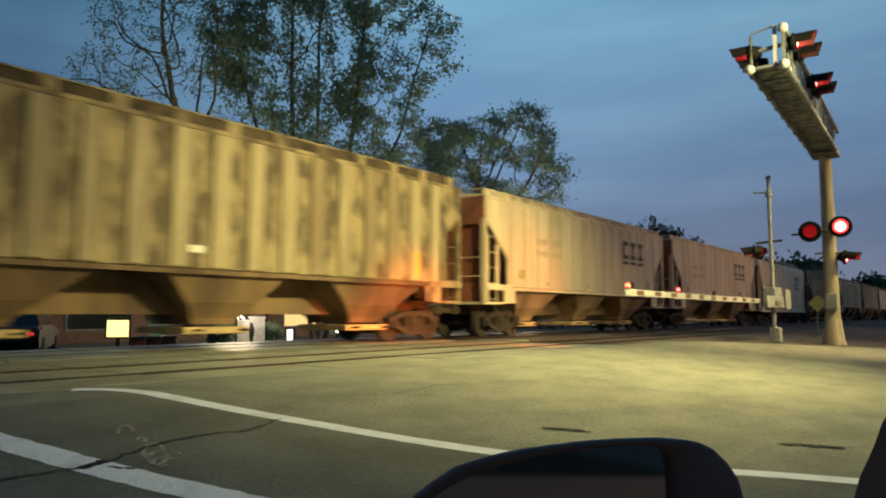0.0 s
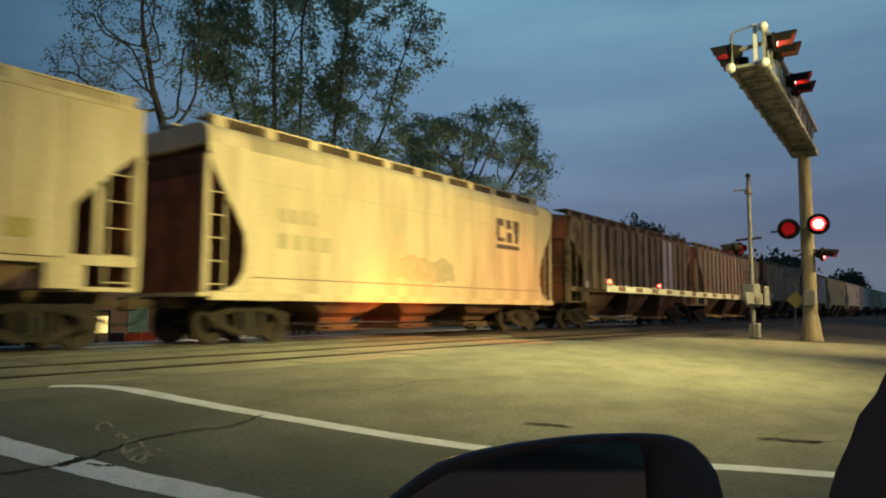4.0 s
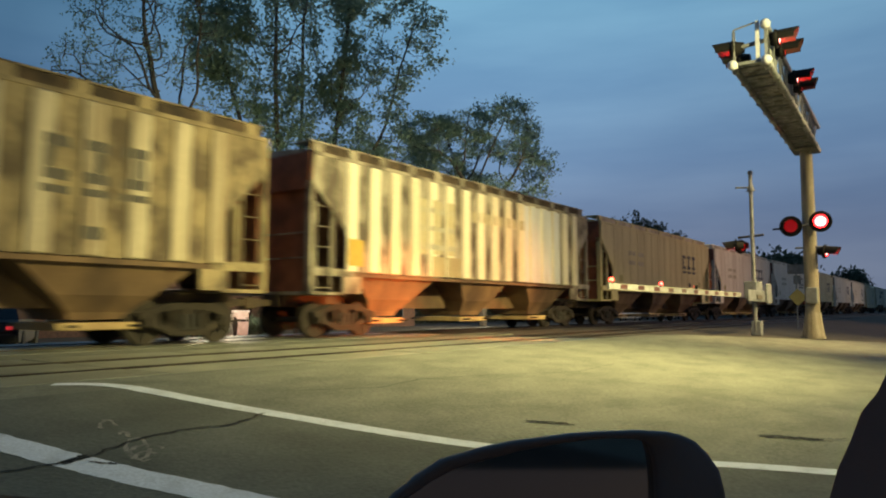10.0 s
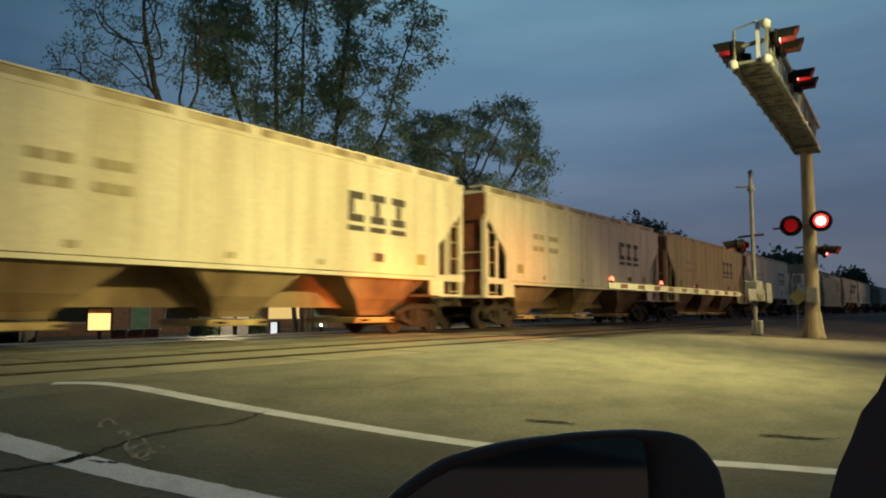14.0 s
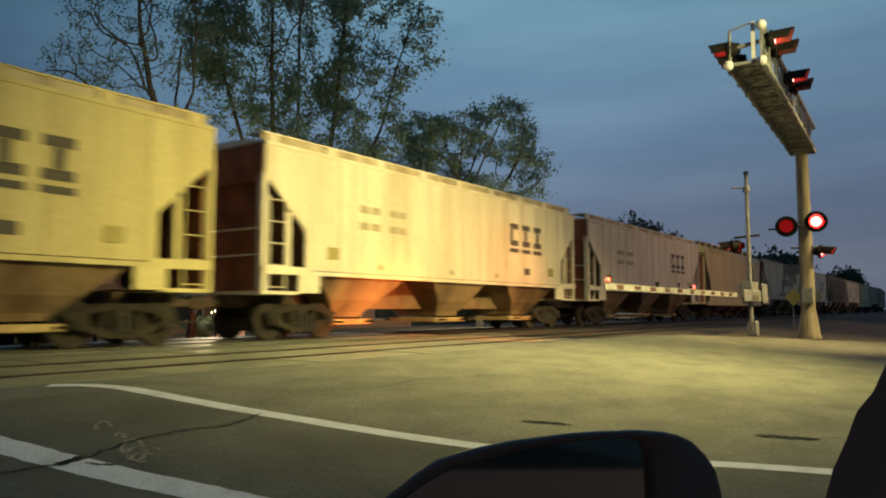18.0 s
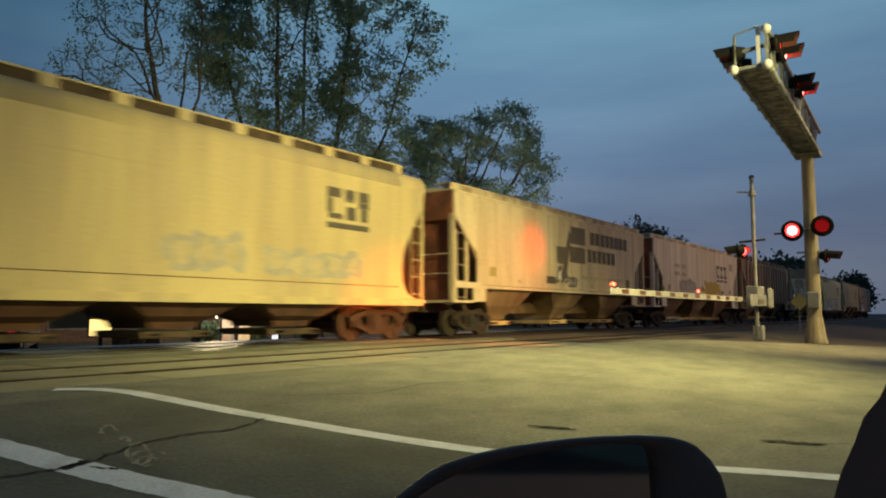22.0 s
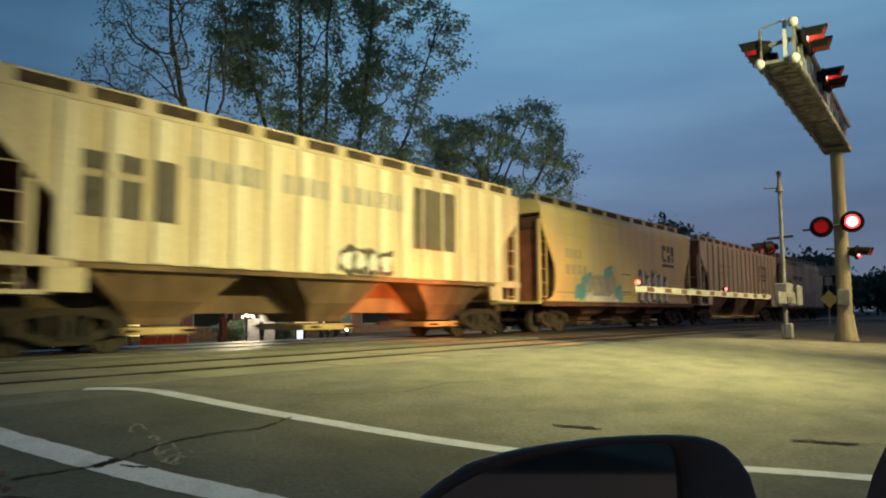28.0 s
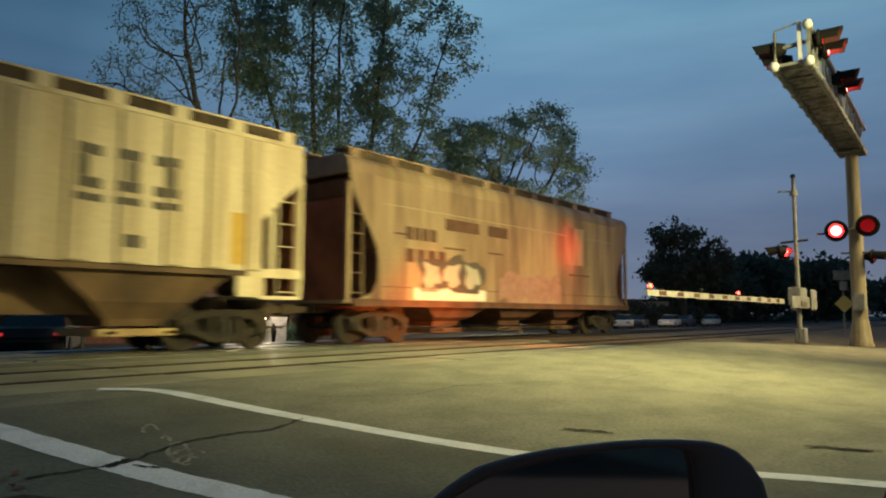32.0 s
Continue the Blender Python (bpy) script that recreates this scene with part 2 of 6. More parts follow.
M_GLASSY = material("mirror_glass", (0.4, 0.34, 0.33), 0.05, 1.0)
M_CABIN = material("pale_bounce_cloth", (0.5, 0.45, 0.44), 0.9)
M_TEALPAINT = material("blue_spray_paint", (0.07, 0.31, 0.37), 0.6, dark=(0.16, 0.36, 0.38), scale=3, amount=0.3)
M_GREYPAINT = material("grey_spray_paint", (0.28, 0.27, 0.24), 0.65, dark=(0.38, 0.36, 0.3), scale=4, amount=0.4)
M_PALEGREY = material("pale_grey_spray_paint", (0.44, 0.42, 0.36), 0.65, dark=(0.36, 0.34, 0.29), scale=4, amount=0.4)
M_GOLD = material("yellow_spray_paint", (0.52, 0.4, 0.05), 0.6, dark=(0.42, 0.3, 0.05), scale=4, amount=0.3)
M_PINK = material("faded_pink_paint", (0.36, 0.22, 0.2), 0.7, dark=(0.28, 0.16, 0.12), scale=4, amount=0.4)
M_PRIMER = material("pale_fresh_panel", (0.66, 0.67, 0.7), 0.6, dark=(0.54, 0.54, 0.54), scale=1.5, stretch=(2, 1, 0.4), amount=0.3)
M_PATCHGREY = material("dark_repaint_patch", (0.085, 0.07, 0.055), 0.7, dark=(0.13, 0.11, 0.08), scale=1.5, amount=0.4)



def leafy(m, share, tint):
    """Turns a leaf material into one that light shines through."""
    n, l = m.node_tree.nodes, m.node_tree.links
    tr, mix = n.new("ShaderNodeBsdfTranslucent"), n.new("ShaderNodeMixShader")
    tr.inputs["Color"].default_value = (*tint, 1)
    mix.inputs[0].default_value = share
    l.new(n["Principled BSDF"].outputs[0], mix.inputs[1])
    l.new(tr.outputs[0], mix.inputs[2])
    l.new(mix.outputs[0], n["Material Output"].inputs[0])


leafy(M_LEAF, 0.5, (0.28, 0.4, 0.3))
leafy(M_LEAF_FAR, 0.35, (0.12, 0.14, 0.1))


def paint(name, base, dark, low=0.32, high=0.62, scale=0.7):
    """Weathered car paint with streaks that run down the side."""
    return material(name, base, 0.6, dark=dark, scale=scale, stretch=(2.2, 1, 0.35), amount=0.35, bump=0.05, fine=14, low=low, high=high)

# ---- mesh helpers ----


def part(name, bm, mat, parent=None, label=""):
    """Links a bmesh as one mesh object under a thing or a part."""
    me = bpy.data.meshes.new(name)
    bm.to_mesh(me)
    bm.free()
    me.materials.append(mat)
    ob = new(name, me)
    if parent is not None:
        ob.parent = parent
    if label:
        ob["label"] = label
    return ob


def empty(name, m, label, category, group="", kind=""):
    ob = new(name)
    ob.matrix_world = m
    return tagged(ob, label, category, group, kind)


def shared(name, ob, m, parent):
    """One more piece on the mesh of another."""
    o = new(name, ob.data)
    o.parent, o.matrix_basis = parent, m
    return o


def hexa(bm, co):
    """A six-faced block from its eight corners."""
    v = [bm.verts.new(c) for c in co]
    for f in ((0, 3, 2, 1), (4, 5, 6, 7), (0, 1, 5, 4), (1, 2, 6, 5), (2, 3, 7, 6), (3, 0, 4, 7)):
        bm.faces.new([v[k] for k in f])
    return v


def box(bm, x0, x1, y0, y1, z0, z1, bevel=0.0):
    vs = hexa(bm, [(x, y, z) for z in (z0, z1) for x, y in ((x0, y0), (x1, y0), (x1, y1), (x0, y1))])
    if bevel:
        es = list({e for v in vs for e in v.link_edges})
        bmesh.ops.bevel(bm, geom=es, offset=bevel, segments=1, affect="EDGES", profile=0.5)
    return bm


def boxes(*rows, bevel=0.0):
    bm = bmesh.new()
    for r in rows:
        box(bm, *r, bevel=bevel)
    return bm


def bar(bm, a, b, r, r2=None, seg=8):
    """A round bar from a to b, tapered to r2."""
    a, b = Vector(a), Vector(b)
    q = (b - a).to_track_quat("Z", "Y")
    r2 = r if r2 is None else r2
    rim = [q @ Vector((math.cos(k * math.tau / seg), math.sin(k * math.tau / seg), 0)) for k in range(seg)]
    p, o = [bm.verts.new(a + d * r) for d in rim], [bm.verts.new(b + d * r2) for d in rim]
    for k in range(seg):
        j = (k + 1) % seg
        bm.faces.new((p[k], p[j], o[j], o[k]))
    bm.faces.new(p[::-1])
    bm.faces.new(o)
    return bm


def beam(bm, a, b, w, h):
    """A square bar from a to b."""
    a, b = Vector(a), Vector(b)
    q = (b - a).to_track_quat("Z", "Y")
    rim = [q @ Vector((x * w / 2, y * h / 2, 0)) for x, y in ((-1, -1), (1, -1), (1, 1), (-1, 1))]
    hexa(bm, [a + d for d in rim] + [b + d for d in rim])
    return bm


def prism(bm, outline, y0, y1):
    """An outline in x and z, drawn out from y0 to y1."""
    a = [bm.verts.new((x, y0, z)) for x, z in outline]
    b = [bm.verts.new((x, y1, z)) for x, z in outline]
    bm.faces.new(a)
    bm.faces.new(b[::-1])
    for i in range(len(a)):
        j = (i + 1) % len(a)
        bm.faces.new((a[j], a[i], b[i], b[j]))
    bmesh.ops.recalc_face_normals(bm, faces=bm.faces)
    return bm


def loft(bm, profile, x0, x1, n=1, close=True):
    """A profile in y and z, drawn out along x."""
    rings = [[bm.verts.new((x0 + (x1 - x0) * i / n, y, z)) for y, z in profile] for i in range(n + 1)]
    m = len(profile)
    for p, q in zip(rings, rings[1:]):
        for i in range(m if close else m - 1):
            j = (i + 1) % m
            bm.faces.new((p[i], p[j], q[j], q[i]))
    if close:
        bm.faces.new(rings[0][::-1])
        bm.faces.new(rings[-1])
    bmesh.ops.recalc_face_normals(bm, faces=bm.faces)
    return bm


# ---- ground, road and tracks ----
TRACK_Y, NEAR_TRACK_Y = 14.3, 9.3


def rise(y):
    """The height of the ground: it climbs from the road to the crossing and falls off behind it."""
    return float(np.interp(y, (-60, 0, 2, 4, 6.5, 7.4, 17, 23, 60), (-0.7, -0.5, -0.42, -0.25, -0.03, -0.008, -0.05, -0.55, -0.6)))


LEVELS = [-3000, -300, -60, -30, -15, -8, -4, -2, 0, 1, 2, 3, 4, 5, 5.8, 6.5, 7.3, 17, 19, 21, 23, 30, 60, 300, 3000]


def sheet(name, left, right, levels, lift, mat, label, n=8):
    """A sheet that follows the rise of the ground, from left(y) to right(y)."""
    bm = bmesh.new()
    rows = [[bm.verts.new((left(y) + (right(y) - left(y)) * i / n, y, rise(y) + lift)) for i in range(n + 1)] for y in levels]
    for p, q in zip(rows, rows[1:]):
        for i in range(n):
            bm.faces.new((p[i], p[i + 1], q[i + 1], q[i]))
    ob = part(name, bm, mat)
    return tagged(ob, label, name, kind="structure")


sheet("ground", lambda y: -3000, lambda y: 3000, LEVELS, -0.05, M_BALLAST, "dark ballast and grass along the railway", 24)
ROAD_LEVELS = [-30, -20, -12, -8, -5, -3, -2, -1, 0, 0.5, 1, 1.5, 2, 2.5, 3, 3.5, 4, 4.5, 5, 5.5, 6, 6.5, 7.33]
road_edge = lambda y: float(np.interp(y, (-30, -5, 0, 3, 5, 7.25), (60, 36, 31, 27.2, 23.8, 19.8)))
sheet("road", lambda y: -60, road_edge, ROAD_LEVELS, 0.0, M_ASPHALT, "worn grey asphalt road before the crossing", 40)


def ribbon(name, line, width, lift, mat, label, parent=None, rough=0.0, seed=1):
    """A flat band along a line on the road."""
    rnd = random.Random(seed)
    pts = []
    for (xa, ya), (xb, yb) in zip(line, line[1:]):
        k = max(2, int(math.hypot(xb - xa, yb - ya) / 0.12))
        pts += [(xa + (xb - xa) * i / k, ya + (yb - ya) * i / k) for i in range(k)]
    pts.append(line[-1])
    bm = bmesh.new()
    last = None
    for i, (x, y) in enumerate(pts):
        a, b = pts[max(i - 1, 0)], pts[min(i + 1, len(pts) - 1)]
        d = Vector((b[0] - a[0], b[1] - a[1])).normalized()
        w = width / 2
        q = []
        for s in (-1, 1):
            k = s * w * (1 + rnd.uniform(-rough, rough))
            px, py = x - d.y * k, y + d.x * k
            q.append(bm.verts.new((px, py, rise(py) + lift)))
        if last:
            bm.faces.new((last[0], last[1], q[1], q[0]))
        last = q
    return tagged(part(name, bm, mat, parent), label, name.replace("_", " "), kind="structure") if parent is None else part(name, bm, mat, parent)


def smooth(line, n=6):
    """A round line through a few points."""
    p = [Vector((*a, 0)) for a in line]
    out = []
    for i in range(len(p) - 1):
        a, b, c, d = p[max(i - 1, 0)], p[i], p[i + 1], p[min(i + 2, len(p) - 1)]
        for k in range(n):
            t = k / n
            v = 0.5 * ((2 * b) + (c - a) * t + (2 * a - 5 * b + 4 * c - d) * t * t + (3 * b - a - 3 * c + d) * t ** 3)
            out.append((v.x, v.y))
    return out + [(p[-1].x, p[-1].y)]


# a darker, older surface lies between the two painted lines
EDGE_FAR = smooth([(3.38, 7.2), (3.68, 6.9), (3.84, 6.2), (4.1, 4.95), (4.7, 2.97), (5.62, 1.5), (6.35, 0.0), (8.4, -4.0)])
EDGE_NEAR = smooth([(1.75, 7.2), (2.0, 5.7), (2.22, 4.5), (2.42, 3.7), (2.75, 2.6), (3.4, 1.0), (4.6, -1.2)])
near_side = lambda y: float(np.interp(y, [p[1] for p in EDGE_FAR[::-1]], [p[0] for p in EDGE_FAR[::-1]]))
sheet("road_patch", lambda y: -40, near_side, [v for v in ROAD_LEVELS if -4 <= v <= 7.2], 0.004, M_PATCH, "darker asphalt inside the painted edge line", 30)
ribbon("edge_line", EDGE_FAR, 0.2, 0.008, M_LINE, "white painted road line curving to the crossing", rough=0.06)
ribbon("edge_line", EDGE_NEAR, 0.255, 0.008, M_LINE, "cracked white painted road line", rough=0.08, seed=2)

# cracks and the torn joints in the asphalt


def crack(points, width, seed):
    rnd = random.Random(seed)
    line = []
    for (xa, ya), (xb, yb) in zip(points, points[1:]):
        for i in range(5):
            line.append((xa + (xb - xa) * i / 5 + rnd.uniform(-0.025, 0.025), ya + (yb - ya) * i / 5 + rnd.uniform(-0.02, 0.02)))
    line.append(points[-1])
    return ribbon("road_crack", line, width, 0.012, M_CRACK, "dark open crack in the asphalt", rough=0.7, seed=seed)


crack([(5.82, 3.3), (5.94, 3.14), (6.04, 2.93)], 0.06, 3)
crack([(7.06, 1.58), (7.16, 1.36), (7.24, 1.14), (7.28, 1.1)], 0.075, 4)
crack([(7.24, 1.14), (7.38, 1.02), (7.5, 0.92)], 0.02, 14)
crack([(1.7, 4.45), (2.11, 4.46), (2.32, 4.48), (2.65, 4.63), (3.03, 4.74), (3.23, 4.76), (3.65, 4.7), (4.08, 4.88)], 0.022, 5)
crack([(2.12, 4.47), (2.24, 4.46), (2.34, 4.5)], 0.06, 15)
crack([(2.3, 4.38), (2.36, 4.3), (2.38, 4.22)], 0.02, 16)
crack([(4.9, 5.6), (5.9, 5.2), (6.8, 5.35), (8.0, 5.1)], 0.014, 6)
crack([(8.0, 5.1), (9.6, 4.6), (11.2, 4.7)], 0.012, 7)

# pale spill on the dark asphalt, and the leaf litter beside the road
SPILLS = ((2.68, 4.5, 0.07, 0.26, 6.1), (2.7, 4.42, 0.1, 0.12, 4.2), (2.62, 4.3, 0.06, 0.1, 5.0), (2.83, 5.15, 0.05, 0.2, 3.4), (2.76, 4.8, 0.03, 0.16, 2.8))
for k, (x, y, w, h, q) in enumerate(SPILLS):
    turn = [(w * math.cos(q * i / 9), h * math.sin(q * i / 9) + 0.02 * math.sin(3 * i)) for i in range(10)]
    ribbon("paint_spill", [(x + u + 0.5 * v, y - 0.3 * u + v) for u, v in turn], 0.028, 0.007 + 0.0006 * k, M_SPILL, "pale dried spill on the asphalt", rough=0.7, seed=60 + k)
litter_edge = lambda y: float(np.interp(y, (-4, 1, 2.6, 3.7, 4.2), (4.3, 2.6, 2.25, 1.95, 1.6)))
sheet("leaf_litter", lambda y: -12, litter_edge, [-4, -2, 0, 1, 2, 3, 3.5, 3.9, 4.2], 0.007, M_SOIL, "brown leaf litter and soil beside the road line", 12)
rl = np.random.RandomState(9)
lx, ly = rl.uniform(0.2, 2.3, 700), rl.uniform(1.5, 4.6, 700)
verts, faces = [], []
for x, y in zip(lx, ly):
    if x > litter_edge(min(y, 4.2)) + rl.uniform(-0.5, 0.25):
        continue
    a, r, z = rl.uniform(0, 6.28), rl.uniform(0.02, 0.045), rise(y) + 0.012
    n = len(verts)
    for k in range(4):
        q = a + k * 1.5708
        m = r * (1.0 if k % 2 == 0 else 0.55)
        verts.append((x + math.cos(q) * m, y + math.sin(q) * m, z + rl.uniform(0, 0.02)))
    faces.append((n, n + 1, n + 2, n + 3))
me = bpy.data.meshes.new("fallen_leaves")
me.from_pydata(verts, [], faces)
me.materials.append(M_DRYLEAF)
tagged(new("fallen_leaves", me), "scattered dry reddish leaves on the ground", "leaves", kind="stuff")

# crossing panels of concrete between and beside the rails, with the rails set in


def panels(y0, y1, x0, x1, step, parent):
    n = int((x1 - x0) / step)
    bm = boxes((0, step - 0.055, y0, y1, -0.25, -0.012), bevel=0.012)
    first = part("panel", bm, M_CONCRETE, parent)
    first.location = (x0, 0, 0)
    for i in range(1, n):
        shared("panel", first, Matrix.Translation((x0 + i * step, 0, random.uniform(-0.006, 0.006))), parent)


crossing = empty("crossing", Matrix(), "concrete level crossing panels set between the rails", "level crossing", kind="structure")
for cy in (NEAR_TRACK_Y, TRACK_Y):
    panels(cy - 0.56, cy + 0.56, -24, 19, 2.4, crossing)
    panels(cy + 0.9, cy + 1.9, -24, 19, 2.4, crossing)
    panels(cy - 1.95, cy - 0.9, -24, 19, 2.4, crossing)
part("infill", boxes((-24, 19, NEAR_TRACK_Y + 1.92, TRACK_Y - 1.97, -0.3, -0.02)), M_ASPHALT, crossing, "asphalt strip between the tracks")


def track(cy, name):
    t = empty(name, pose(0, cy, 0), "steel rails on timber sleepers in dark ballast", "railway track", kind="structure")
    for s in (-1, 1):
        y = s * 0.755
        prof = [(y - 0.035, 0), (y + 0.035, 0), (y + 0.035, -0.04), (y + 0.01, -0.06), (y + 0.01, -0.14), (y + 0.07, -0.16), (y - 0.07, -0.16), (y - 0.01, -0.14), (y - 0.01, -0.06), (y - 0.035, -0.04)]
        bm = bmesh.new()
        loft(bm, prof, -420, 460, 1)
        part("rail", bm, M_RAIL, t)
    tie = part("sleeper", boxes((-0.115, 0.115, -1.3, 1.3, -0.3, -0.14), bevel=0.015), M_GRIME_SHADE, t)
    tie.location = (19.6, 0, 0)
    for i in range(1, 140):
        shared("sleeper", tie, Matrix.Translation((19.6 + i * 0.55, 0, 0)), t)


track(NEAR_TRACK_Y, "track_near")
track(TRACK_Y, "track_far")

# ---- the train ----
PITCH, SPEED, FIRST = 17.7, 11.27, 17.8
# how far each coupling lies from an even pitch: the cars differ a little in length
SLACK = (0.47, 0.08, 0.13, -0.17, -0.3, -0.05, 0.01, -0.4, -0.16, -0.11, 0.26, 0.3, 0.29, 0.2, -0.37, -0.31, 0.09, 0.35, 0.26, -0.26, 0.08)


def coupling(i):
    """Where the coupling behind car i lies at the start."""
    return FIRST + i * PITCH + (SLACK[i] if 0 <= i < len(SLACK) else 0.0)


CAR_W, SIDE_TOP, SIDE_LOW = 1.5, 4.62, 1.68


WHEELS = {}


def truck(parent, x):
    """A two-axle freight truck."""
    t = part("truck", boxes((x - 0.2, x + 0.2, -1.05, 1.05, 0.42, 0.78), bevel=0.04), M_RUST, parent, "rusty cast iron freight truck")
    for s in (-1, 1):
        y = s * 1.0
        bm = bmesh.new()
        for (ax, az), (bx, bz), h in (((-1.12, 0.58), (-0.42, 0.78), 0.14), ((-0.46, 0.78), (0.46, 0.78), 0.15), ((0.42, 0.78), (1.12, 0.58), 0.14), ((-1.0, 0.5), (-0.32, 0.24), 0.13), ((-0.4, 0.24), (0.4, 0.24), 0.13), ((0.32, 0.24), (1.0, 0.5), 0.13), ((-0.38, 0.22), (-0.38, 0.8), 0.12), ((0.38, 0.22), (0.38, 0.8), 0.12)):
            beam(bm, (x + ax, y, az), (x + bx, y, bz), h, 0.14)
        for k in (-0.9, 0.9):
            box(bm, x + k - 0.17, x + k + 0.17, y - 0.08, y + 0.08, 0.34, 0.64, bevel=0.03)
        part("side_frame", bm, M_RUST, t)
        part("spring_plank", boxes((x - 0.26, x + 0.26, y - 0.09, y + 0.09, 0.28, 0.34)), M_DARK, t)
        for k in (-0.16, 0, 0.16):
            bm = bmesh.new()
            bar(bm, (x + k, y + s * 0.06, 0.3), (x + k, y + s * 0.06, 0.62), 0.075, seg=8)
            part("spring", bm, M_DARK, t)
        for k in (-0.88, 0.88):
            bm = bmesh.new()
            bar(bm, (x + k, y + s * 0.04, 0.46), (x + k, y + s * 0.16, 0.46), 0.12, seg=10)
            part("bearing_cap", bm, M_RUST, t)
    for k in (-0.88, 0.88):
        bm = bmesh.new()
        bar(bm, (0, -0.95, 0), (0, 0.95, 0), 0.075, seg=10)
        for s in (-1, 1):
            bar(bm, (0, s * 0.69, 0), (0, s * 0.72, 0), 0.485, seg=24)
            bar(bm, (0, s * 0.72, 0), (0, s * 0.83, 0), 0.457, seg=24)
            bar(bm, (0, s * 0.832, 0), (0, s * 0.842, 0), 0.16, 0.14, seg=12)
            for a in range(5):
                c, q = math.cos(a * 1.2566), math.sin(a * 1.2566)
                beam(bm, (c * 0.17, s * 0.832, q * 0.17), (c * 0.4, s * 0.832, q * 0.4), 0.03, 0.02)
        w = part("wheelset", bm, M_WHEEL, t)
        w.location = (x + k, 0, 0.457)
        WHEELS.setdefault(parent, []).append(w)
    return t


def coupler(parent, x, s):
    bm = bmesh.new()
    beam(bm, (x, 0, 0.88), (x + s * 0.62, 0, 0.88), 0.16, 0.16)
    box(bm, x + s * 0.72 - 0.17, x + s * 0.72 + 0.17, -0.16, 0.16, 0.72, 1.02, bevel=0.04)
    part("coupler", bm, M_GRIME_SHADE, parent)
    bm = bmesh.new()
    for a, b in (((0, 0.85), (0.25, 0.55)), ((0.25, 0.55), (0.5, 0.42)), ((0.5, 0.42), (0.7, 0.45))):
        bar(bm, (x + s * a[0], 0.3, a[1]), (x + s * b[0], 0.3, b[1]), 0.03, seg=6)
    part("brake_hose", bm, M_DARK, parent)


RUNGS = {}


def ladder(parent, x, y, z0, z1, mat, width=0.42, along="x"):
    """Two stiles with rungs; the rungs of all ladders share their mesh."""
    n = int((z1 - z0) / 0.48)
    q = Vector((1, 0, 0)) if along == "x" else Vector((0, 1, 0))
    c = Vector((x, y, 0))
    stiles = []
    for s in (-1, 1):
        bm = bmesh.new()
        p = c + q * (s * width / 2)
        beam(bm, p + Vector((0, 0, z0 - 0.1)), p + Vector((0, 0, z1 + 0.1)), 0.03, 0.05)
        stiles.append(part("stile" if stiles else "ladder", bm, mat, stiles[0] if stiles else parent))
    for i in range(n + 1):
        m = Matrix.Translation(c + Vector((0, 0, z0 + (z1 - z0) * i / n)))
        key = (mat.name, width, along)
        if key in RUNGS:
            shared("rung", RUNGS[key], m, stiles[0])
        else:
            bm = bmesh.new()
            bar(bm, -q * (width / 2), q * (width / 2), 0.016, seg=6)
            RUNGS[key] = part("rung", bm, mat, stiles[0])
            RUNGS[key].matrix_basis = m


def roof_walk(parent, half, z, mat, width, plates, gap=0.25, shade=None):
    """Hatch trough along the roof, with the running board beside it."""
    shade = shade or M_GRIME_SHADE
    part("hatch_trough", boxes((-half + 0.5, half - 0.5, -0.32, 0.32, z - 0.05, z + 0.16), bevel=0.03), mat, parent)
    for s in (-1, 1):
        bm = bmesh.new()
        box(bm, -half + 0.05, half - 0.05, s * (width - 0.24) - 0.3, s * (width - 0.24) + 0.3, z + gap, z + gap + 0.04)
        part("running_board", bm, mat, parent, "steel running board along the roof")
        # strip behind the brackets; the dark default stands in for shade under the board
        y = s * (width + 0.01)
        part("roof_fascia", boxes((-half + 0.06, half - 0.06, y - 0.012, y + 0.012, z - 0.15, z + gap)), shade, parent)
    for i in range(plates):
        x = -half + 0.35 + (2 * half - 0.7) * i / (plates - 1)
        for s in (-1, 1):
            bm = boxes((x - 0.17, x + 0.17, s * (width + 0.03) - 0.03, s * (width + 0.03) + 0.03, z - 0.2, z + gap + 0.01))
            part("board_bracket", bm, mat, parent)


def arched_roof(half, y, z, up, n=10):
    prof = [(-y, z - 0.12)]
    prof += [(-y + 2 * y * i / n, z + up * (1 - (2 * i / n - 1) ** 2)) for i in range(n + 1)]
    prof += [(y, z - 0.12)]
    bm = bmesh.new()
    loft(bm, prof, -half, half, 1)
    return bm


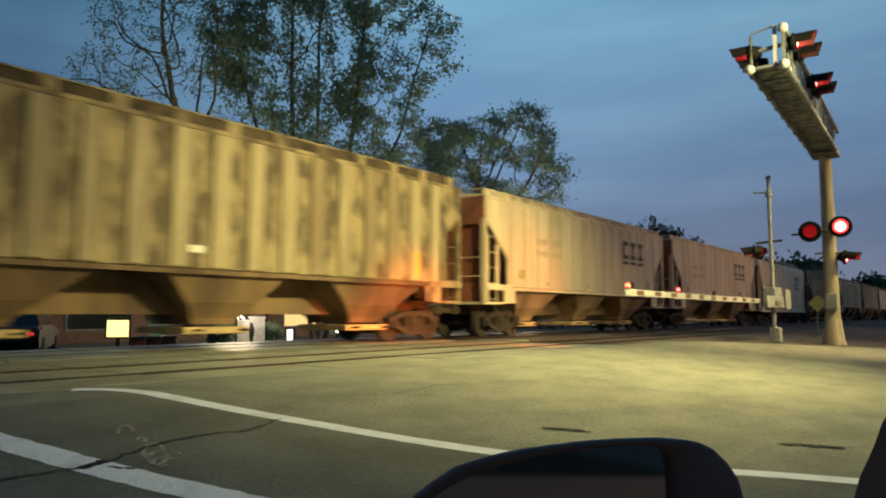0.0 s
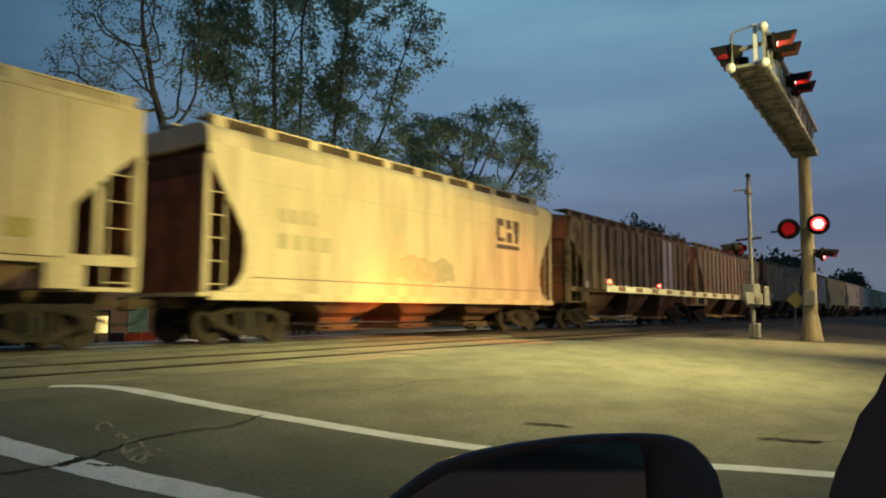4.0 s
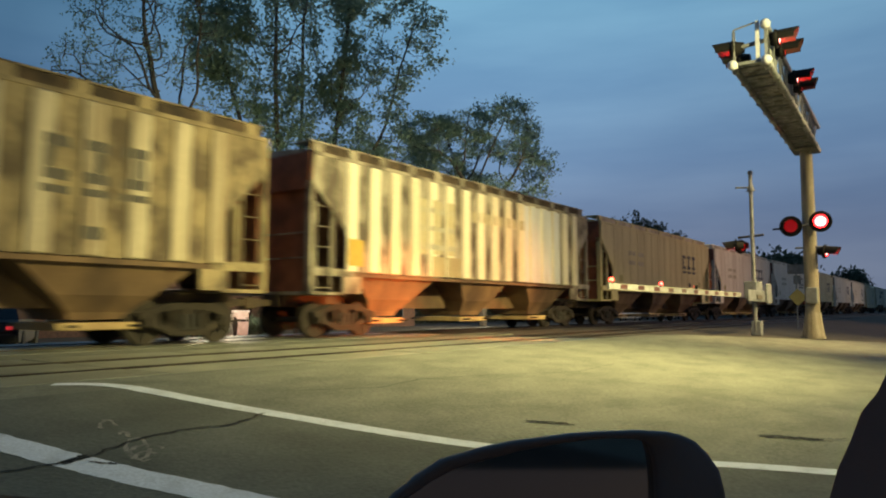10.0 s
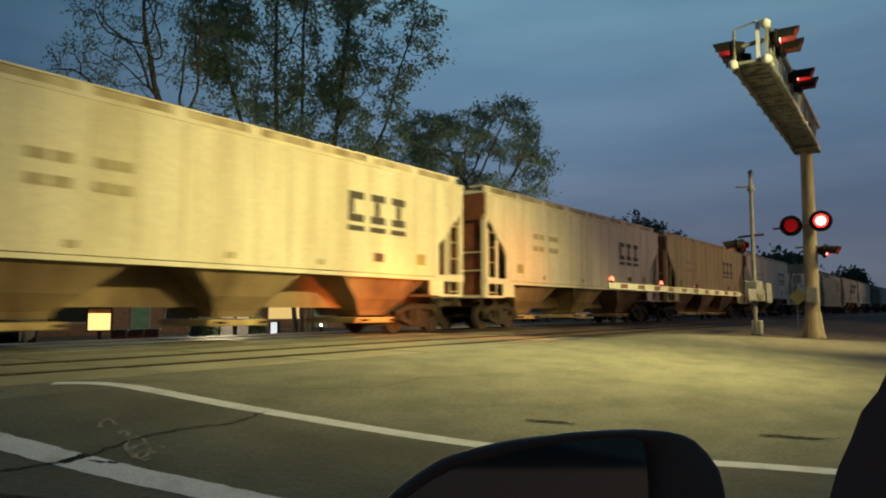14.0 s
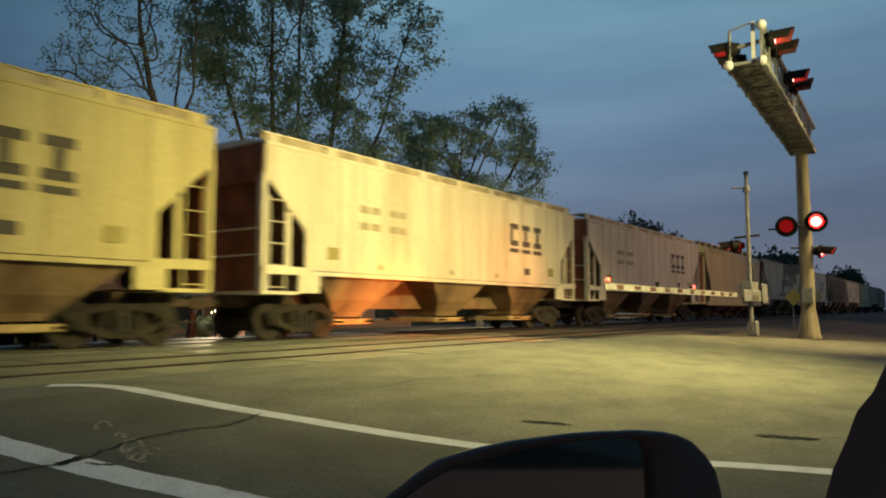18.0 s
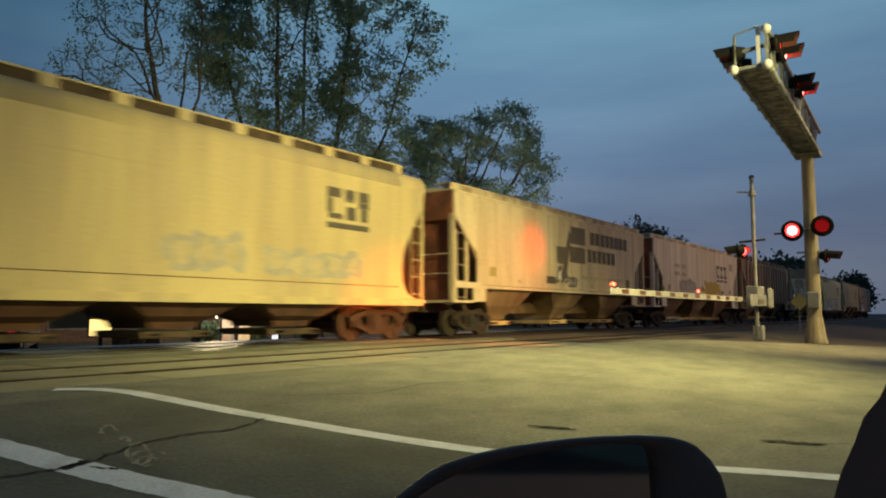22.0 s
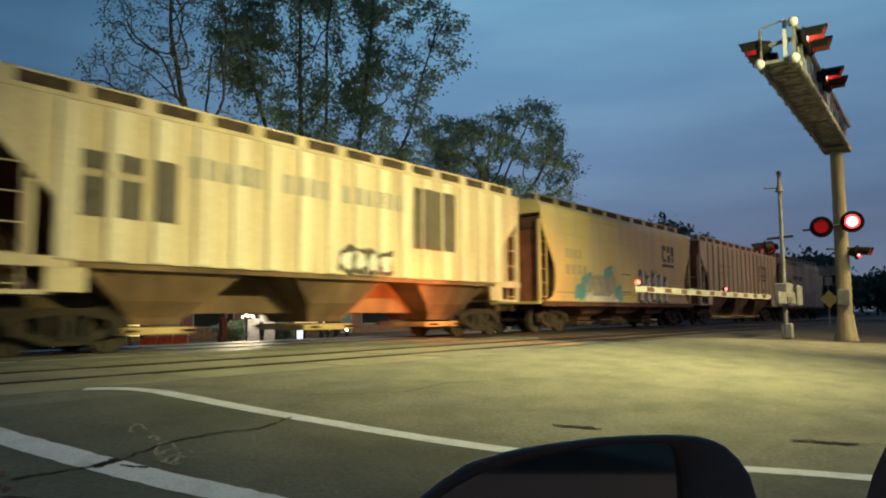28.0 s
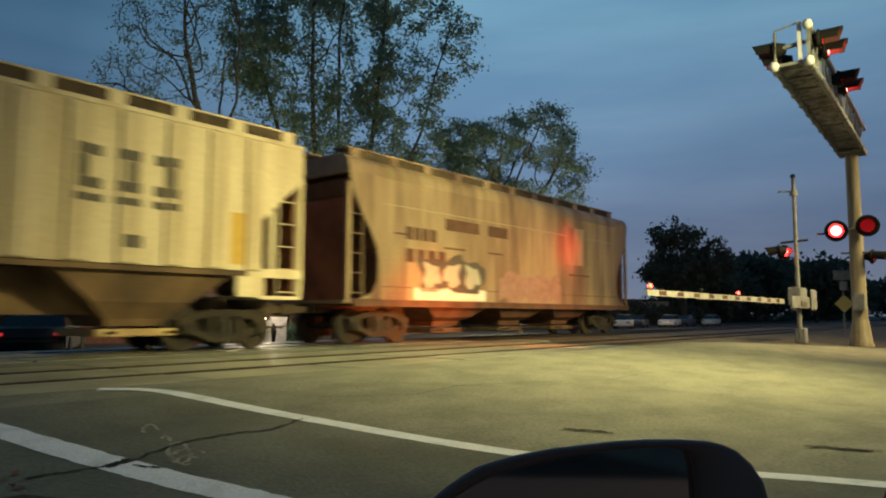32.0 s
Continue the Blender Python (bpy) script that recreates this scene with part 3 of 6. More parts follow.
def hopper_bay(parent, x0, x1, mat, flat=0.5, top=1.7, foot=0.52, gate_mat=None):
    gate_mat = gate_mat or M_GATE
    xm, h = (x0 + x1) / 2, flat / 2
    bm = bmesh.new()
    skirt = top - 0.07
    reach = (x1 - x0) / 2

    def level(w, y, z):
        return [bm.verts.new(c) for c in ((xm - w, -y, z), (xm + w, -y, z), (xm + w, y, z), (xm - w, y, z))]

    t = level(reach, 1.44, top)
    low = (skirt - foot) * 0.42 + foot
    rings = [t, level(reach - 0.05, 1.42, skirt), level(h + (reach - h) * 0.46, 1.12, low), level(h + 0.36, 0.85, foot + 0.14), level(h + 0.3, 0.78, foot)]
    b = rings[-1]
    for p, q in zip(rings, rings[1:]):
        for i in range(4):
            bm.faces.new((p[i], p[(i + 1) % 4], q[(i + 1) % 4], q[i]))
    bm.faces.new(t[::-1])
    bm.faces.new(b)
    bmesh.ops.recalc_face_normals(bm, faces=bm.faces)
    bay = part("hopper_bay", bm, mat, parent)
    part("outlet_gate", boxes((xm - 0.8, xm + 0.8, -0.95, 0.95, foot - 0.2, foot - 0.05), bevel=0.02), gate_mat, bay)
    bm = bmesh.new()
    bar(bm, (xm - 0.6, -1.25, foot - 0.12), (xm - 0.6, 1.25, foot - 0.12), 0.03, seg=6)
    bar(bm, (xm + 0.6, -1.25, foot - 0.12), (xm + 0.6, 1.25, foot - 0.12), 0.03, seg=6)
    part("gate_shaft", bm, M_RUST, bay)
    return bay


def lettering(parent, name, bars, y, mat, label=""):
    """Plain bars that stand for writing, 4 mm proud of the side."""
    bm = bmesh.new()
    for x0, x1, z0, z1 in bars:
        box(bm, x0, x1, y - 0.004, y + 0.002, z0, z1)
    return part(name, bm, mat, parent, label)


POSTS = 16


def on_side(c, half, ribbed, name, x0, x1, z0, z1, mat, label="", lift=0.004):
    """A painted rectangle on the near side; on a ribbed car it follows posts and panels."""
    y = -CAR_W - 0.041
    rows = [(x0, x1, y - lift, y + 0.001, z0, z1)] if ribbed != "curved" else [(x0, x1, -1.5 - lift, -1.499, z0, z1)]
    if ribbed == "rib":
        y = -CAR_W - 0.11
        for k in range(POSTS):
            x = -half + 1.36 + (2 * half - 2.72) * k / (POSTS - 1)
            a, b = max(x0, x - 0.185), min(x1, x + 0.185)
            if b - a > 0.02:
                rows.append((a, b, y - lift, y + 0.001, z0, min(z1, SIDE_TOP - 0.1)))
    obs = [part(name, boxes(r), mat, c, label) for r in rows]
    return obs[0]


def tag(c, half, ribbed, x0, x1, z0, z1, fill, edge, seed, n=4, label="painted graffiti letters"):
    """Bubble shapes of spray paint, an edge colour with a fill on it."""
    rnd = random.Random(seed)
    y = {"rib": -CAR_W - 0.114, "flat": -CAR_W - 0.043, "curved": -1.504}[ribbed]
    for k in range(n):
        cx, cz = x0 + (x1 - x0) * (k + 0.5) / n, (z0 + z1) / 2 + rnd.uniform(-0.05, 0.05)
        ph = rnd.uniform(0, 6)
        for layer, (mat, grow) in enumerate(((edge, 1.0), (fill, 0.62))):
            bm = bmesh.new()
            w, h = (x1 - x0) / n * 0.6 * grow, (z1 - z0) * 0.5 * grow
            pts = []
            for i in range(28):
                a = i * math.tau / 28
                q = 1 + 0.18 * math.sin(3 * a + ph + layer) + 0.14 * math.sin(5 * a + 2 * ph + 2 * layer)
                pts.append((cx + math.copysign(abs(math.cos(a)) ** 0.6, math.cos(a)) * w * q, max(z0 - 0.02, cz + math.copysign(abs(math.sin(a)) ** 0.6, math.sin(a)) * h * q)))
            d = y - 0.003 * layer - 0.0004 * k
            bm.faces.new([bm.verts.new((px, d, pz)) for px, pz in pts])
            part("graffiti_letter" if layer else "graffiti_edge", bm, mat, c, label if layer and k == 0 else "")


def spiky_tag(c, half, x0, x1, z0, z1, seed, n, label):
    """Angular letters of white spray paint with heavy black shadows."""
    rnd = random.Random(seed)
    w = (x1 - x0) / n

    def shape(name, pts, d, mat, lab=""):
        bm = bmesh.new()
        bm.faces.new([bm.verts.new((px, -1.504 - d, pz)) for px, pz in pts])
        part(name, bm, mat, c, lab)

    for k in range(n):
        a, h = x0 + k * w, z1 - z0
        j = lambda q: rnd.uniform(-q, q)
        g, lean = 0.85 + 0.3 * rnd.random(), j(0.22)
        put = lambda pts: [(a + (u + lean * (v - 0.5) + j(0.07)) * w, z0 + min(1.08, v * g + j(0.05)) * h) for u, v in pts]
        dark = ((-0.2, 0.04), (0.4, -0.02), (0.98, 0.0), (0.9, 0.35), (1.08, 0.62), (0.95, 0.98), (0.5, 0.86), (0.2, 1.02), (-0.12, 0.9), (0.0, 0.55)) if k < 3 else ((0.0, 0.0), (0.7, 0.0), (0.6, 0.34), (0.78, 0.6), (0.6, 1.0), (0.12, 0.92), (0.0, 0.6), (0.1, 0.3))
        shape("graffiti_shadow", put(dark), 0.0005 * k, M_LETTER)
        shape("graffiti_stroke", put([(0.3, 0.06), (0.8, 0.02), (0.7, 0.4), (0.95, 0.6), (0.84, 0.94), (0.5, 0.84), (0.62, 0.52), (0.42, 0.3)]), 0.0035 + 0.0005 * k, M_WHITE, label if k == 0 else "")
        shape("graffiti_stroke", put([(0.1, 0.5), (0.42, 0.56), (0.46, 0.8), (0.16, 0.74)]), 0.0042 + 0.0005 * k, M_PALEGREY)
        shape("graffiti_stroke", put([(0.12, 0.06), (0.26, 0.08), (0.3, 0.3), (0.14, 0.26)]), 0.0044 + 0.0005 * k, M_PALEGREY)


def end_frame(parent, half, s, mat, end_mat, wide=True):
    """The open end of a hopper car: slope sheet, posts, platform, ladder and braces."""
    e = s * half
    bm = bmesh.new()
    prism(bm, [(e - s * 0.04, 3.95), (e - s * 2.3, 1.45), (e - s * 2.36, 1.5), (e - s * 0.1, 4.05)], -1.4, 1.4)
    part("slope_sheet", bm, end_mat, parent, "rust-brown sloping end sheet")
    part("end_bulkhead", boxes((e - s * 0.14 - 0.02, e - s * 0.14 + 0.02, -1.36, 1.36, 1.17, 3.82)), M_OXIDE, parent, "rust-brown end bulkhead")
    part("end_sheet", boxes((e - 0.03, e + 0.03, -1.44, 1.44, 3.72, SIDE_TOP + 0.02)), M_OXIDE, parent)
    for q in (-1, 1):
        y = q * (CAR_W - 0.09)
        part("end_post", boxes((e - 0.09 if s > 0 else e - 0.03, e + 0.03 if s > 0 else e + 0.09, y - 0.09, y + 0.09, 1.1, 3.9)), mat, parent)
        part("sill_beam", boxes((min(e, e - s * 1.5), max(e, e - s * 1.5), q * CAR_W - 0.06, q * CAR_W + 0.03, 1.55, 1.74)), mat, parent)
        part("step_plate", boxes((min(e - s * 1.05, e - s * 1.75), max(e - s * 1.05, e - s * 1.75), q * CAR_W - 0.05, q * CAR_W + 0.015, 1.12, 1.56)), mat, parent)
        ladder(parent, e - s * 0.42, q * (CAR_W - 0.02), 1.25, 3.3, mat, 0.5)
        bm = bmesh.new()
        beam(bm, (e - s * 0.8, y, 1.72), (e - s * 0.8, y, 3.05), 0.12, 0.1)
        part("brace_post", bm, mat, parent)
    part("end_platform", boxes((min(e, e - s * 1.2), max(e, e - s * 1.2), -CAR_W + 0.02, CAR_W - 0.02, 1.08, 1.16)), mat, parent)
    part("centre_sill", boxes((min(e, e - s * 3.4), max(e, e - s * 3.4), -0.28, 0.28, 0.78, 1.1)), M_GRIME_SHADE, parent)
    bm = bmesh.new()
    for z in (2.0, 2.62):
        bar(bm, (e + s * 0.02, -1.35, z), (e + s * 0.02, 1.35, z), 0.02, seg=6)
    part("grab_bar", bm, mat, parent)


def flat_car(i, kind, mat, end_mat, hop, half, post_mat=None):
    """A three-bay covered hopper with flat sides; kind 'rib' has outside posts."""
    c = new("hopper_car")
    for q in (-1, 1):
        bm = bmesh.new()
        y = q * CAR_W
        prism(bm, [(-half, SIDE_TOP), (half, SIDE_TOP), (half, 3.85), (half - 1.28, 2.65), (half - 1.28, SIDE_LOW), (-half + 1.28, SIDE_LOW), (-half + 1.28, 2.65), (-half, 3.85)], y - 0.03, y + 0.03)
        part("side_panel", bm, mat, c)
        part("side_sill", boxes((-half + 1.3, half - 1.3, y - 0.05, y + 0.045, 1.56, 1.66)), hop if kind == "rib" else mat, c)
        part("top_chord", boxes((-half, half, y - 0.05, y + 0.04, SIDE_TOP - 0.06, SIDE_TOP + 0.03)), mat, c)
    part("roof", arched_roof(half, CAR_W + 0.02, SIDE_TOP + 0.03, 0.16), mat, c)
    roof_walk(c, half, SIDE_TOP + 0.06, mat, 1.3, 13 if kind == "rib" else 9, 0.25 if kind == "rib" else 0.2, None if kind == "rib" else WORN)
    if kind == "flat":
        seam = None
        for k in range(15):
            x = -half + 1.5 + (2 * half - 3.0) * k / 14
            for q in (-1, 1):
                m = Matrix.Translation((x, q * (CAR_W + 0.032), 0))
                if seam is None:
                    seam = part("side_seam", boxes((-0.05, 0.05, -0.008, 0.008, SIDE_LOW, SIDE_TOP - 0.07), bevel=0.006), mat, c)
                    seam.matrix_basis = m
                else:
                    shared("side_seam", seam, m, c)
    if kind == "rib":
        n = POSTS
        post = None
        for k in range(n):
            x = -half + 1.36 + (2 * half - 2.72) * k / (n - 1)
            for q in (-1, 1):
                m = Matrix.Translation((x, q * (CAR_W + 0.06), 0))
                if post is None:
                    bm = boxes((-0.21, 0.21, -0.05, 0.05, SIDE_LOW, SIDE_TOP - 0.08), bevel=0.03)
                    post = part("side_post", bm, post_mat, c)
                    post.matrix_basis = m
                else:
                    shared("side_post", post, m, c)
    bay = (2 * half - 3.2) / 3
    part("centre_sill", boxes((-half + 3.41, half - 3.41, -0.3, 0.3, 0.74, 1.6)), hop, c)
    part("floor_sheet", boxes((-half + 1.7, half - 1.7, -1.42, 1.42, 1.71, 1.74)), hop, c)
    for k in range(3):
        x0 = -half + 1.6 + bay * k
        hopper_bay(c, x0 + (0.6 if k else 0.02), x0 + bay - (0.6 if k < 2 else 0.02), hop)
    for s in (-1, 1):
        end_frame(c, half, s, mat, end_mat)
        truck(c, s * (half - 1.66))
        coupler(c, s * half, s)
    part("brake_reservoir", boxes((half - 1.0, half - 0.45, -0.4, 0.5, 1.2, 1.75), bevel=0.1), M_GRIME_SHADE, c)
    bm = bmesh.new()
    for a in range(20):
        p, q = a * math.tau / 20, (a + 1) * math.tau / 20
        bar(bm, (half + 0.1, 0.6 + 0.27 * math.cos(p), 2.9 + 0.27 * math.sin(p)), (half + 0.1, 0.6 + 0.27 * math.cos(q), 2.9 + 0.27 * math.sin(q)), 0.018, seg=5)
    for a in range(3):
        bar(bm, (half + 0.1, 0.6, 2.9), (half + 0.1, 0.6 + 0.27 * math.cos(a * 2.09), 2.9 + 0.27 * math.sin(a * 2.09)), 0.015, seg=5)
    part("brake_wheel", bm, M_DARK, c)
    return c


def curved_car(i, mat, end_mat, half):
    """A covered hopper with a rounded, rib-free shell that reaches down to the sill."""
    c = new("hopper_car")
    prof = []
    for k in range(25):
        a = math.pi * k / 24
        co, si = math.cos(a), math.sin(a)
        prof.append((1.5 * math.copysign(abs(co) ** 0.28, co), 4.34 + 0.52 * max(si, 0) ** 0.8))
    prof += [(-1.5, 1.05), (1.5, 1.05)]
    bm = bmesh.new()
    loft(bm, prof, -half + 1.22, half - 1.22, 1)
    for f in bm.faces:
        f.smooth = abs(f.normal.z) > 0.02 and abs(f.normal.x) < 0.5
    body = part("shell", bm, mat, c)
    for s in (-1, 1):
        bm = bmesh.new()
        loft(bm, [p for p in prof if p[1] > 3.99], s * (half - 1.215), s * (half - 0.1), 1)
        part("roof_end", bm, mat, c)
    for q in (-1, 1):
        part("side_sill", boxes((-half + 0.2, half - 0.2, q * 1.5 - 0.05, q * 1.5 + 0.03, 0.96, 1.14)), mat if i in (3, 14) else end_mat, c)
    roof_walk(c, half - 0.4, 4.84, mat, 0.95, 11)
    for s in (-1, 1):
        e = s * half
        bm = bmesh.new()
        prism(bm, [(e - s * 0.2, 4.2), (e - s * 1.2, 4.2), (e - s * 1.2, 1.2), (e - s * 2.1, 1.2), (e - s * 0.3, 3.8)], -1.38, 1.38)
        part("slope_sheet", bm, end_mat, c, "dark sloping end sheet")
        part("end_bulkhead", boxes((e - s * 0.3 - 0.02, e - s * 0.3 + 0.02, -1.33, 1.33, 1.13, 3.75)), M_OXIDE, c)
        for q in (-1, 1):
            bm = bmesh.new()
            edge = [(0.1, 4.36), (0.18, 4.05), (0.26, 3.85), (0.5, 3.4), (0.82, 2.95), (1.08, 2.5), (1.16, 2.05), (1.1, 1.6), (0.9, 1.3), (0.5, 1.15)]
            prism(bm, [(e - s * a, z) for a, z in edge] + [(e - s * 1.215, 1.15), (e - s * 1.215, 4.36)], q * 1.475 - 0.025, q * 1.475 + 0.024)
            part("side_wing", bm, mat, c)
            part("end_post", boxes((e - 0.05 - s * 0.15, e + 0.05 - s * 0.15, q * 1.4 - 0.05, q * 1.4 + 0.05, 1.1, 4.1)), mat, c)
            ladder(c, e - s * 0.42, q * 1.42, 1.3, 3.3, mat, 0.42)
        part("end_platform", boxes((min(e, e - s * 1.2), max(e, e - s * 1.2), -1.46, 1.46, 1.04, 1.12)), mat, c)
        part("centre_sill", boxes((min(e, e - s * 3.4), max(e, e - s * 3.4), -0.28, 0.28, 0.78, 1.06)), M_GRIME_SHADE, c)
        truck(c, s * (half - 1.66))
        coupler(c, s * half, s)
    for k in range(3):
        x0 = -half + 3.0 + (2 * half - 6.0) / 3 * k
        hopper_bay(c, x0 + 0.15, x0 + (2 * half - 6.0) / 3 - 0.15, M_BROWN, top=1.1, foot=0.42, gate_mat=M_GRIME_SHADE)
    return c

CREAM = paint("cream_paint", (0.61, 0.53, 0.37), (0.42, 0.34, 0.21), 0.3, 0.6)
PALE = paint("pale_grey_paint", (0.75, 0.7, 0.57), (0.58, 0.51, 0.38), 0.3, 0.6)
AMBER = paint("yellowed_paint", (0.57, 0.5, 0.235), (0.44, 0.37, 0.17), 0.3, 0.6)
WORN = paint("weathered_grey_paint", (0.54, 0.47, 0.33), (0.26, 0.2, 0.12), 0.34, 0.6, 0.8)
STAINED = paint("rust_stained_paint", (0.33, 0.25, 0.165), (0.14, 0.085, 0.052), 0.36, 0.66, 0.8)
GRIMY = material("grimy_panel", (0.3, 0.235, 0.13), 0.7, dark=(0.085, 0.06, 0.035), scale=1.5, stretch=(1.3, 1, 0.9), amount=0.4, bump=0.05, fine=14, low=0.4, high=0.62)
SOOTY = material("sooty_panel", (0.36, 0.32, 0.25), 0.7, dark=(0.1, 0.08, 0.06), scale=1.5, stretch=(1.3, 1, 0.9), amount=0.4, bump=0.05, fine=14, low=0.4, high=0.62)
TAN = paint("tan_paint", (0.4, 0.33, 0.2), (0.2, 0.15, 0.085), 0.36, 0.6)
RUSTED = paint("rusted_brown_paint", (0.33, 0.245, 0.15), (0.13, 0.075, 0.047), 0.36, 0.62, 0.6)
DULL = paint("dull_yellow_paint", (0.5, 0.42, 0.22), (0.38, 0.31, 0.19), 0.3, 0.6)
LEMON = paint("lemon_paint", (0.6, 0.5, 0.2), (0.5, 0.42, 0.26), 0.3, 0.6)

# kind, paint and label of each car, from the head of what is seen to the tail
CARS = [
    ("rib", WORN, "weathered grey ribbed covered hopper car on the track"),
    ("flat", CREAM, "cream flat-sided covered hopper car with black lettering"),
    ("flat", CREAM, "cream flat-sided covered hopper car with black lettering"),
    ("curved", CREAM, "cream round-sided covered hopper car with low sill"),
    ("rib", WORN, "weathered ribbed hopper car with one pale panel"),
    ("rib", WORN, "weathered tan ribbed covered hopper car"),
    ("rib", WORN, "stained ribbed covered hopper car with brown hoppers"),
    ("rib", WORN, "grey ribbed hopper car with tall faded lettering"),
    ("flat", AMBER, "yellowed flat-sided covered hopper car with black lettering"),
    ("flat", PALE, "pale flat-sided covered hopper car with black lettering"),
    ("flat", PALE, "pale flat-sided covered hopper car with black lettering"),
    ("flat", AMBER, "yellowed flat-sided covered hopper car with black lettering"),
    ("flat", PALE, "pale flat-sided covered hopper car with black lettering"),
    ("flat", PALE, "pale flat-sided covered hopper car with black lettering"),
    ("curved", DULL, "dull yellow round-sided hopper car with faded graffiti"),
    ("flat", CREAM, "cream hopper car with a large striped emblem"),
    ("flat", PALE, "pale hopper car with grey and yellow graffiti"),
    ("rib", RUSTED, "dark rust-stained ribbed covered hopper car"),
    ("rib", CREAM, "cream hopper car with tall black letters and dark patch"),
    ("curved", LEMON, "yellow round-sided hopper car with black and white graffiti"),
    ("rib", CREAM, "cream ribbed hopper car with black lettering"),
    ("curved", RUSTED, "rusty brown round-sided last car with white graffiti"),
]
# panel and post paint of the ribbed cars
RIBS = {0: (GRIMY, TAN), 4: (GRIMY, TAN), 5: (TAN, CREAM), 6: (GRIMY, WORN), 7: (SOOTY, PALE), 17: (RUSTED, STAINED), 18: (CREAM, PALE), 20: (CREAM, CREAM)}
TRAIN = []
for i, (kind, mat, label) in enumerate(CARS):
    front = coupling(i - 1) if i else FIRST - PITCH + 0.3
    back = coupling(i) if i < 21 else coupling(20) + 17.7
    half = (back - front) / 2 - 0.7
    hop = M_HOPPER_BROWN if kind == "rib" else M_HOPPER
    if kind == "curved":
        c = curved_car(i, mat, M_BROWN, half)
    else:
        panel, post = (mat, None)
        if kind == "rib":
            panel, post = RIBS[i]
        c = flat_car(i, kind, panel, M_BROWN, hop, half, post)
    tagged(c, label, "train car", "cars of the freight train")
    y = -CAR_W - 0.03
    side = lambda name, x0, x1, z0, z1, m, lab="": on_side(c, half, kind, name, x0, x1, z0, z1, m, lab)
    if kind == "flat" and i != 15 or i in (5, 6, 20):
        x = half - 5.25 if kind == "flat" else 3.2
        up = 0.24 if i in (1, 2) else 0.0
        x += up
        step, w = (0.86, 0.58) if kind == "flat" else (0.74, 0.46)
        for k in range(3):
            b0 = x + k * step
            side("emblem", b0, b0 + w, 3.6 + up, 3.8 + up, M_LETTER, "black stencilled block")
            a = b0 + (0.0, 0.16, 0.2)[k]
            side("emblem", a, a + 0.2, 3.21 + up, 3.59 + up, M_LETTER)
            side("emblem", b0, b0 + w, 3.0 + up, 3.2 + up, M_LETTER)
            side("emblem_bar", b0 - 0.03, b0 + w + 0.03, 2.76 + up, 2.9 + up, M_LETTER)
        side("data_panel", half - 4.25, half - 3.85, 1.98, 2.22, M_LETTER)
        for d in (0, 0.45, 1.2, 1.6):
            for z in (3.3, 2.85):
                side("number_bar", -half + 3.2 + d, -half + 3.55 + d, z, z + 0.2, M_FADED)
    if kind == "curved":
        if i != 21:
            for x0, x1, z0, z1 in ((3.75, 4.25, 3.7, 3.95), (3.75, 3.95, 3.3, 3.69), (3.8, 4.3, 3.15, 3.29), (4.4, 4.75, 3.62, 3.95), (4.45, 4.8, 3.15, 3.5), (4.9, 5.3, 3.5, 3.95), (5.0, 5.25, 3.15, 3.49)):
                side("emblem", x0, x1, z0, z1, M_LETTER, "black emblem block" if x1 == 4.25 else "")
            side("emblem_bar", 3.75, 5.3, 2.9, 3.05, M_LETTER)
        for d in (0, 0.34, 0.68, 1.02):
            side("number_bar", -5.95 + d, -5.68 + d, 2.8, 3.15, M_BROWN if i == 21 else M_FADED)
            side("number_bar", -5.95 + d * 1.35, -5.62 + d * 1.35, 2.18, 2.55, M_BROWN if i == 21 else M_FADED)
        side("seam", -half + 1.3, half - 1.3, 3.66, 3.672, M_FADED)
        side("seam", -half + 1.3, half - 1.3, 1.47, 1.49, M_BROWN)
    if kind == "flat":
        for d in (2.2, 5.6, 8.3):
            side("placard", -half + 1.7 + d, -half + 1.95 + d, 1.8, 1.94, M_FADED)
        for d in (-half + 2.0, half - 2.4):
            side("placard", d, d + 0.42, 1.98, 2.3, M_OLIVE, "olive yellow square plate")
    if i == 15:
        side("emblem", -0.04, 1.34, 3.57, 4.28, M_PATCHGREY, "grey striped emblem block")
        side("emblem", -0.14, 1.31, 2.8, 3.46, M_PATCHGREY)
        side("emblem", -1.28, -0.44, 2.7, 3.38, M_PATCHGREY)
        bm = bmesh.new()
        prism(bm, [(-0.95, 2.1), (-0.5, 2.1), (0.0, 3.9), (-0.2, 4.1)], -CAR_W - 0.047, -CAR_W - 0.0415)
        part("emblem_slash", bm, M_PATCHGREY, c)
        for d in range(8):
            side("letter_bar", 1.85 + d * 0.52, 2.26 + d * 0.52, 3.66, 4.2, M_LETTER)
        for d in range(6):
            side("letter_bar", 1.55 + d * 0.5, 1.94 + d * 0.5, 2.9, 3.44, M_LETTER)
        for d in range(7):
            side("small_writing", 0.9 + d * 0.66, 1.4 + d * 0.66, 2.16, 2.3, M_FADED)
        side("data_panel", 5.7, 6.1, 1.9, 2.3, M_LETTER)
        tag(c, half, "flat", -1.25, -0.4, 1.94, 2.56, M_WHITE, M_LETTER, 3, 2)
        tag(c, half, "flat", -0.25, 0.45, 1.81, 2.24, M_GREYPAINT, M_LETTER, 4, 2)
        side("paint_mark", -2.14, -1.36, 1.88, 2.16, M_LETTER)
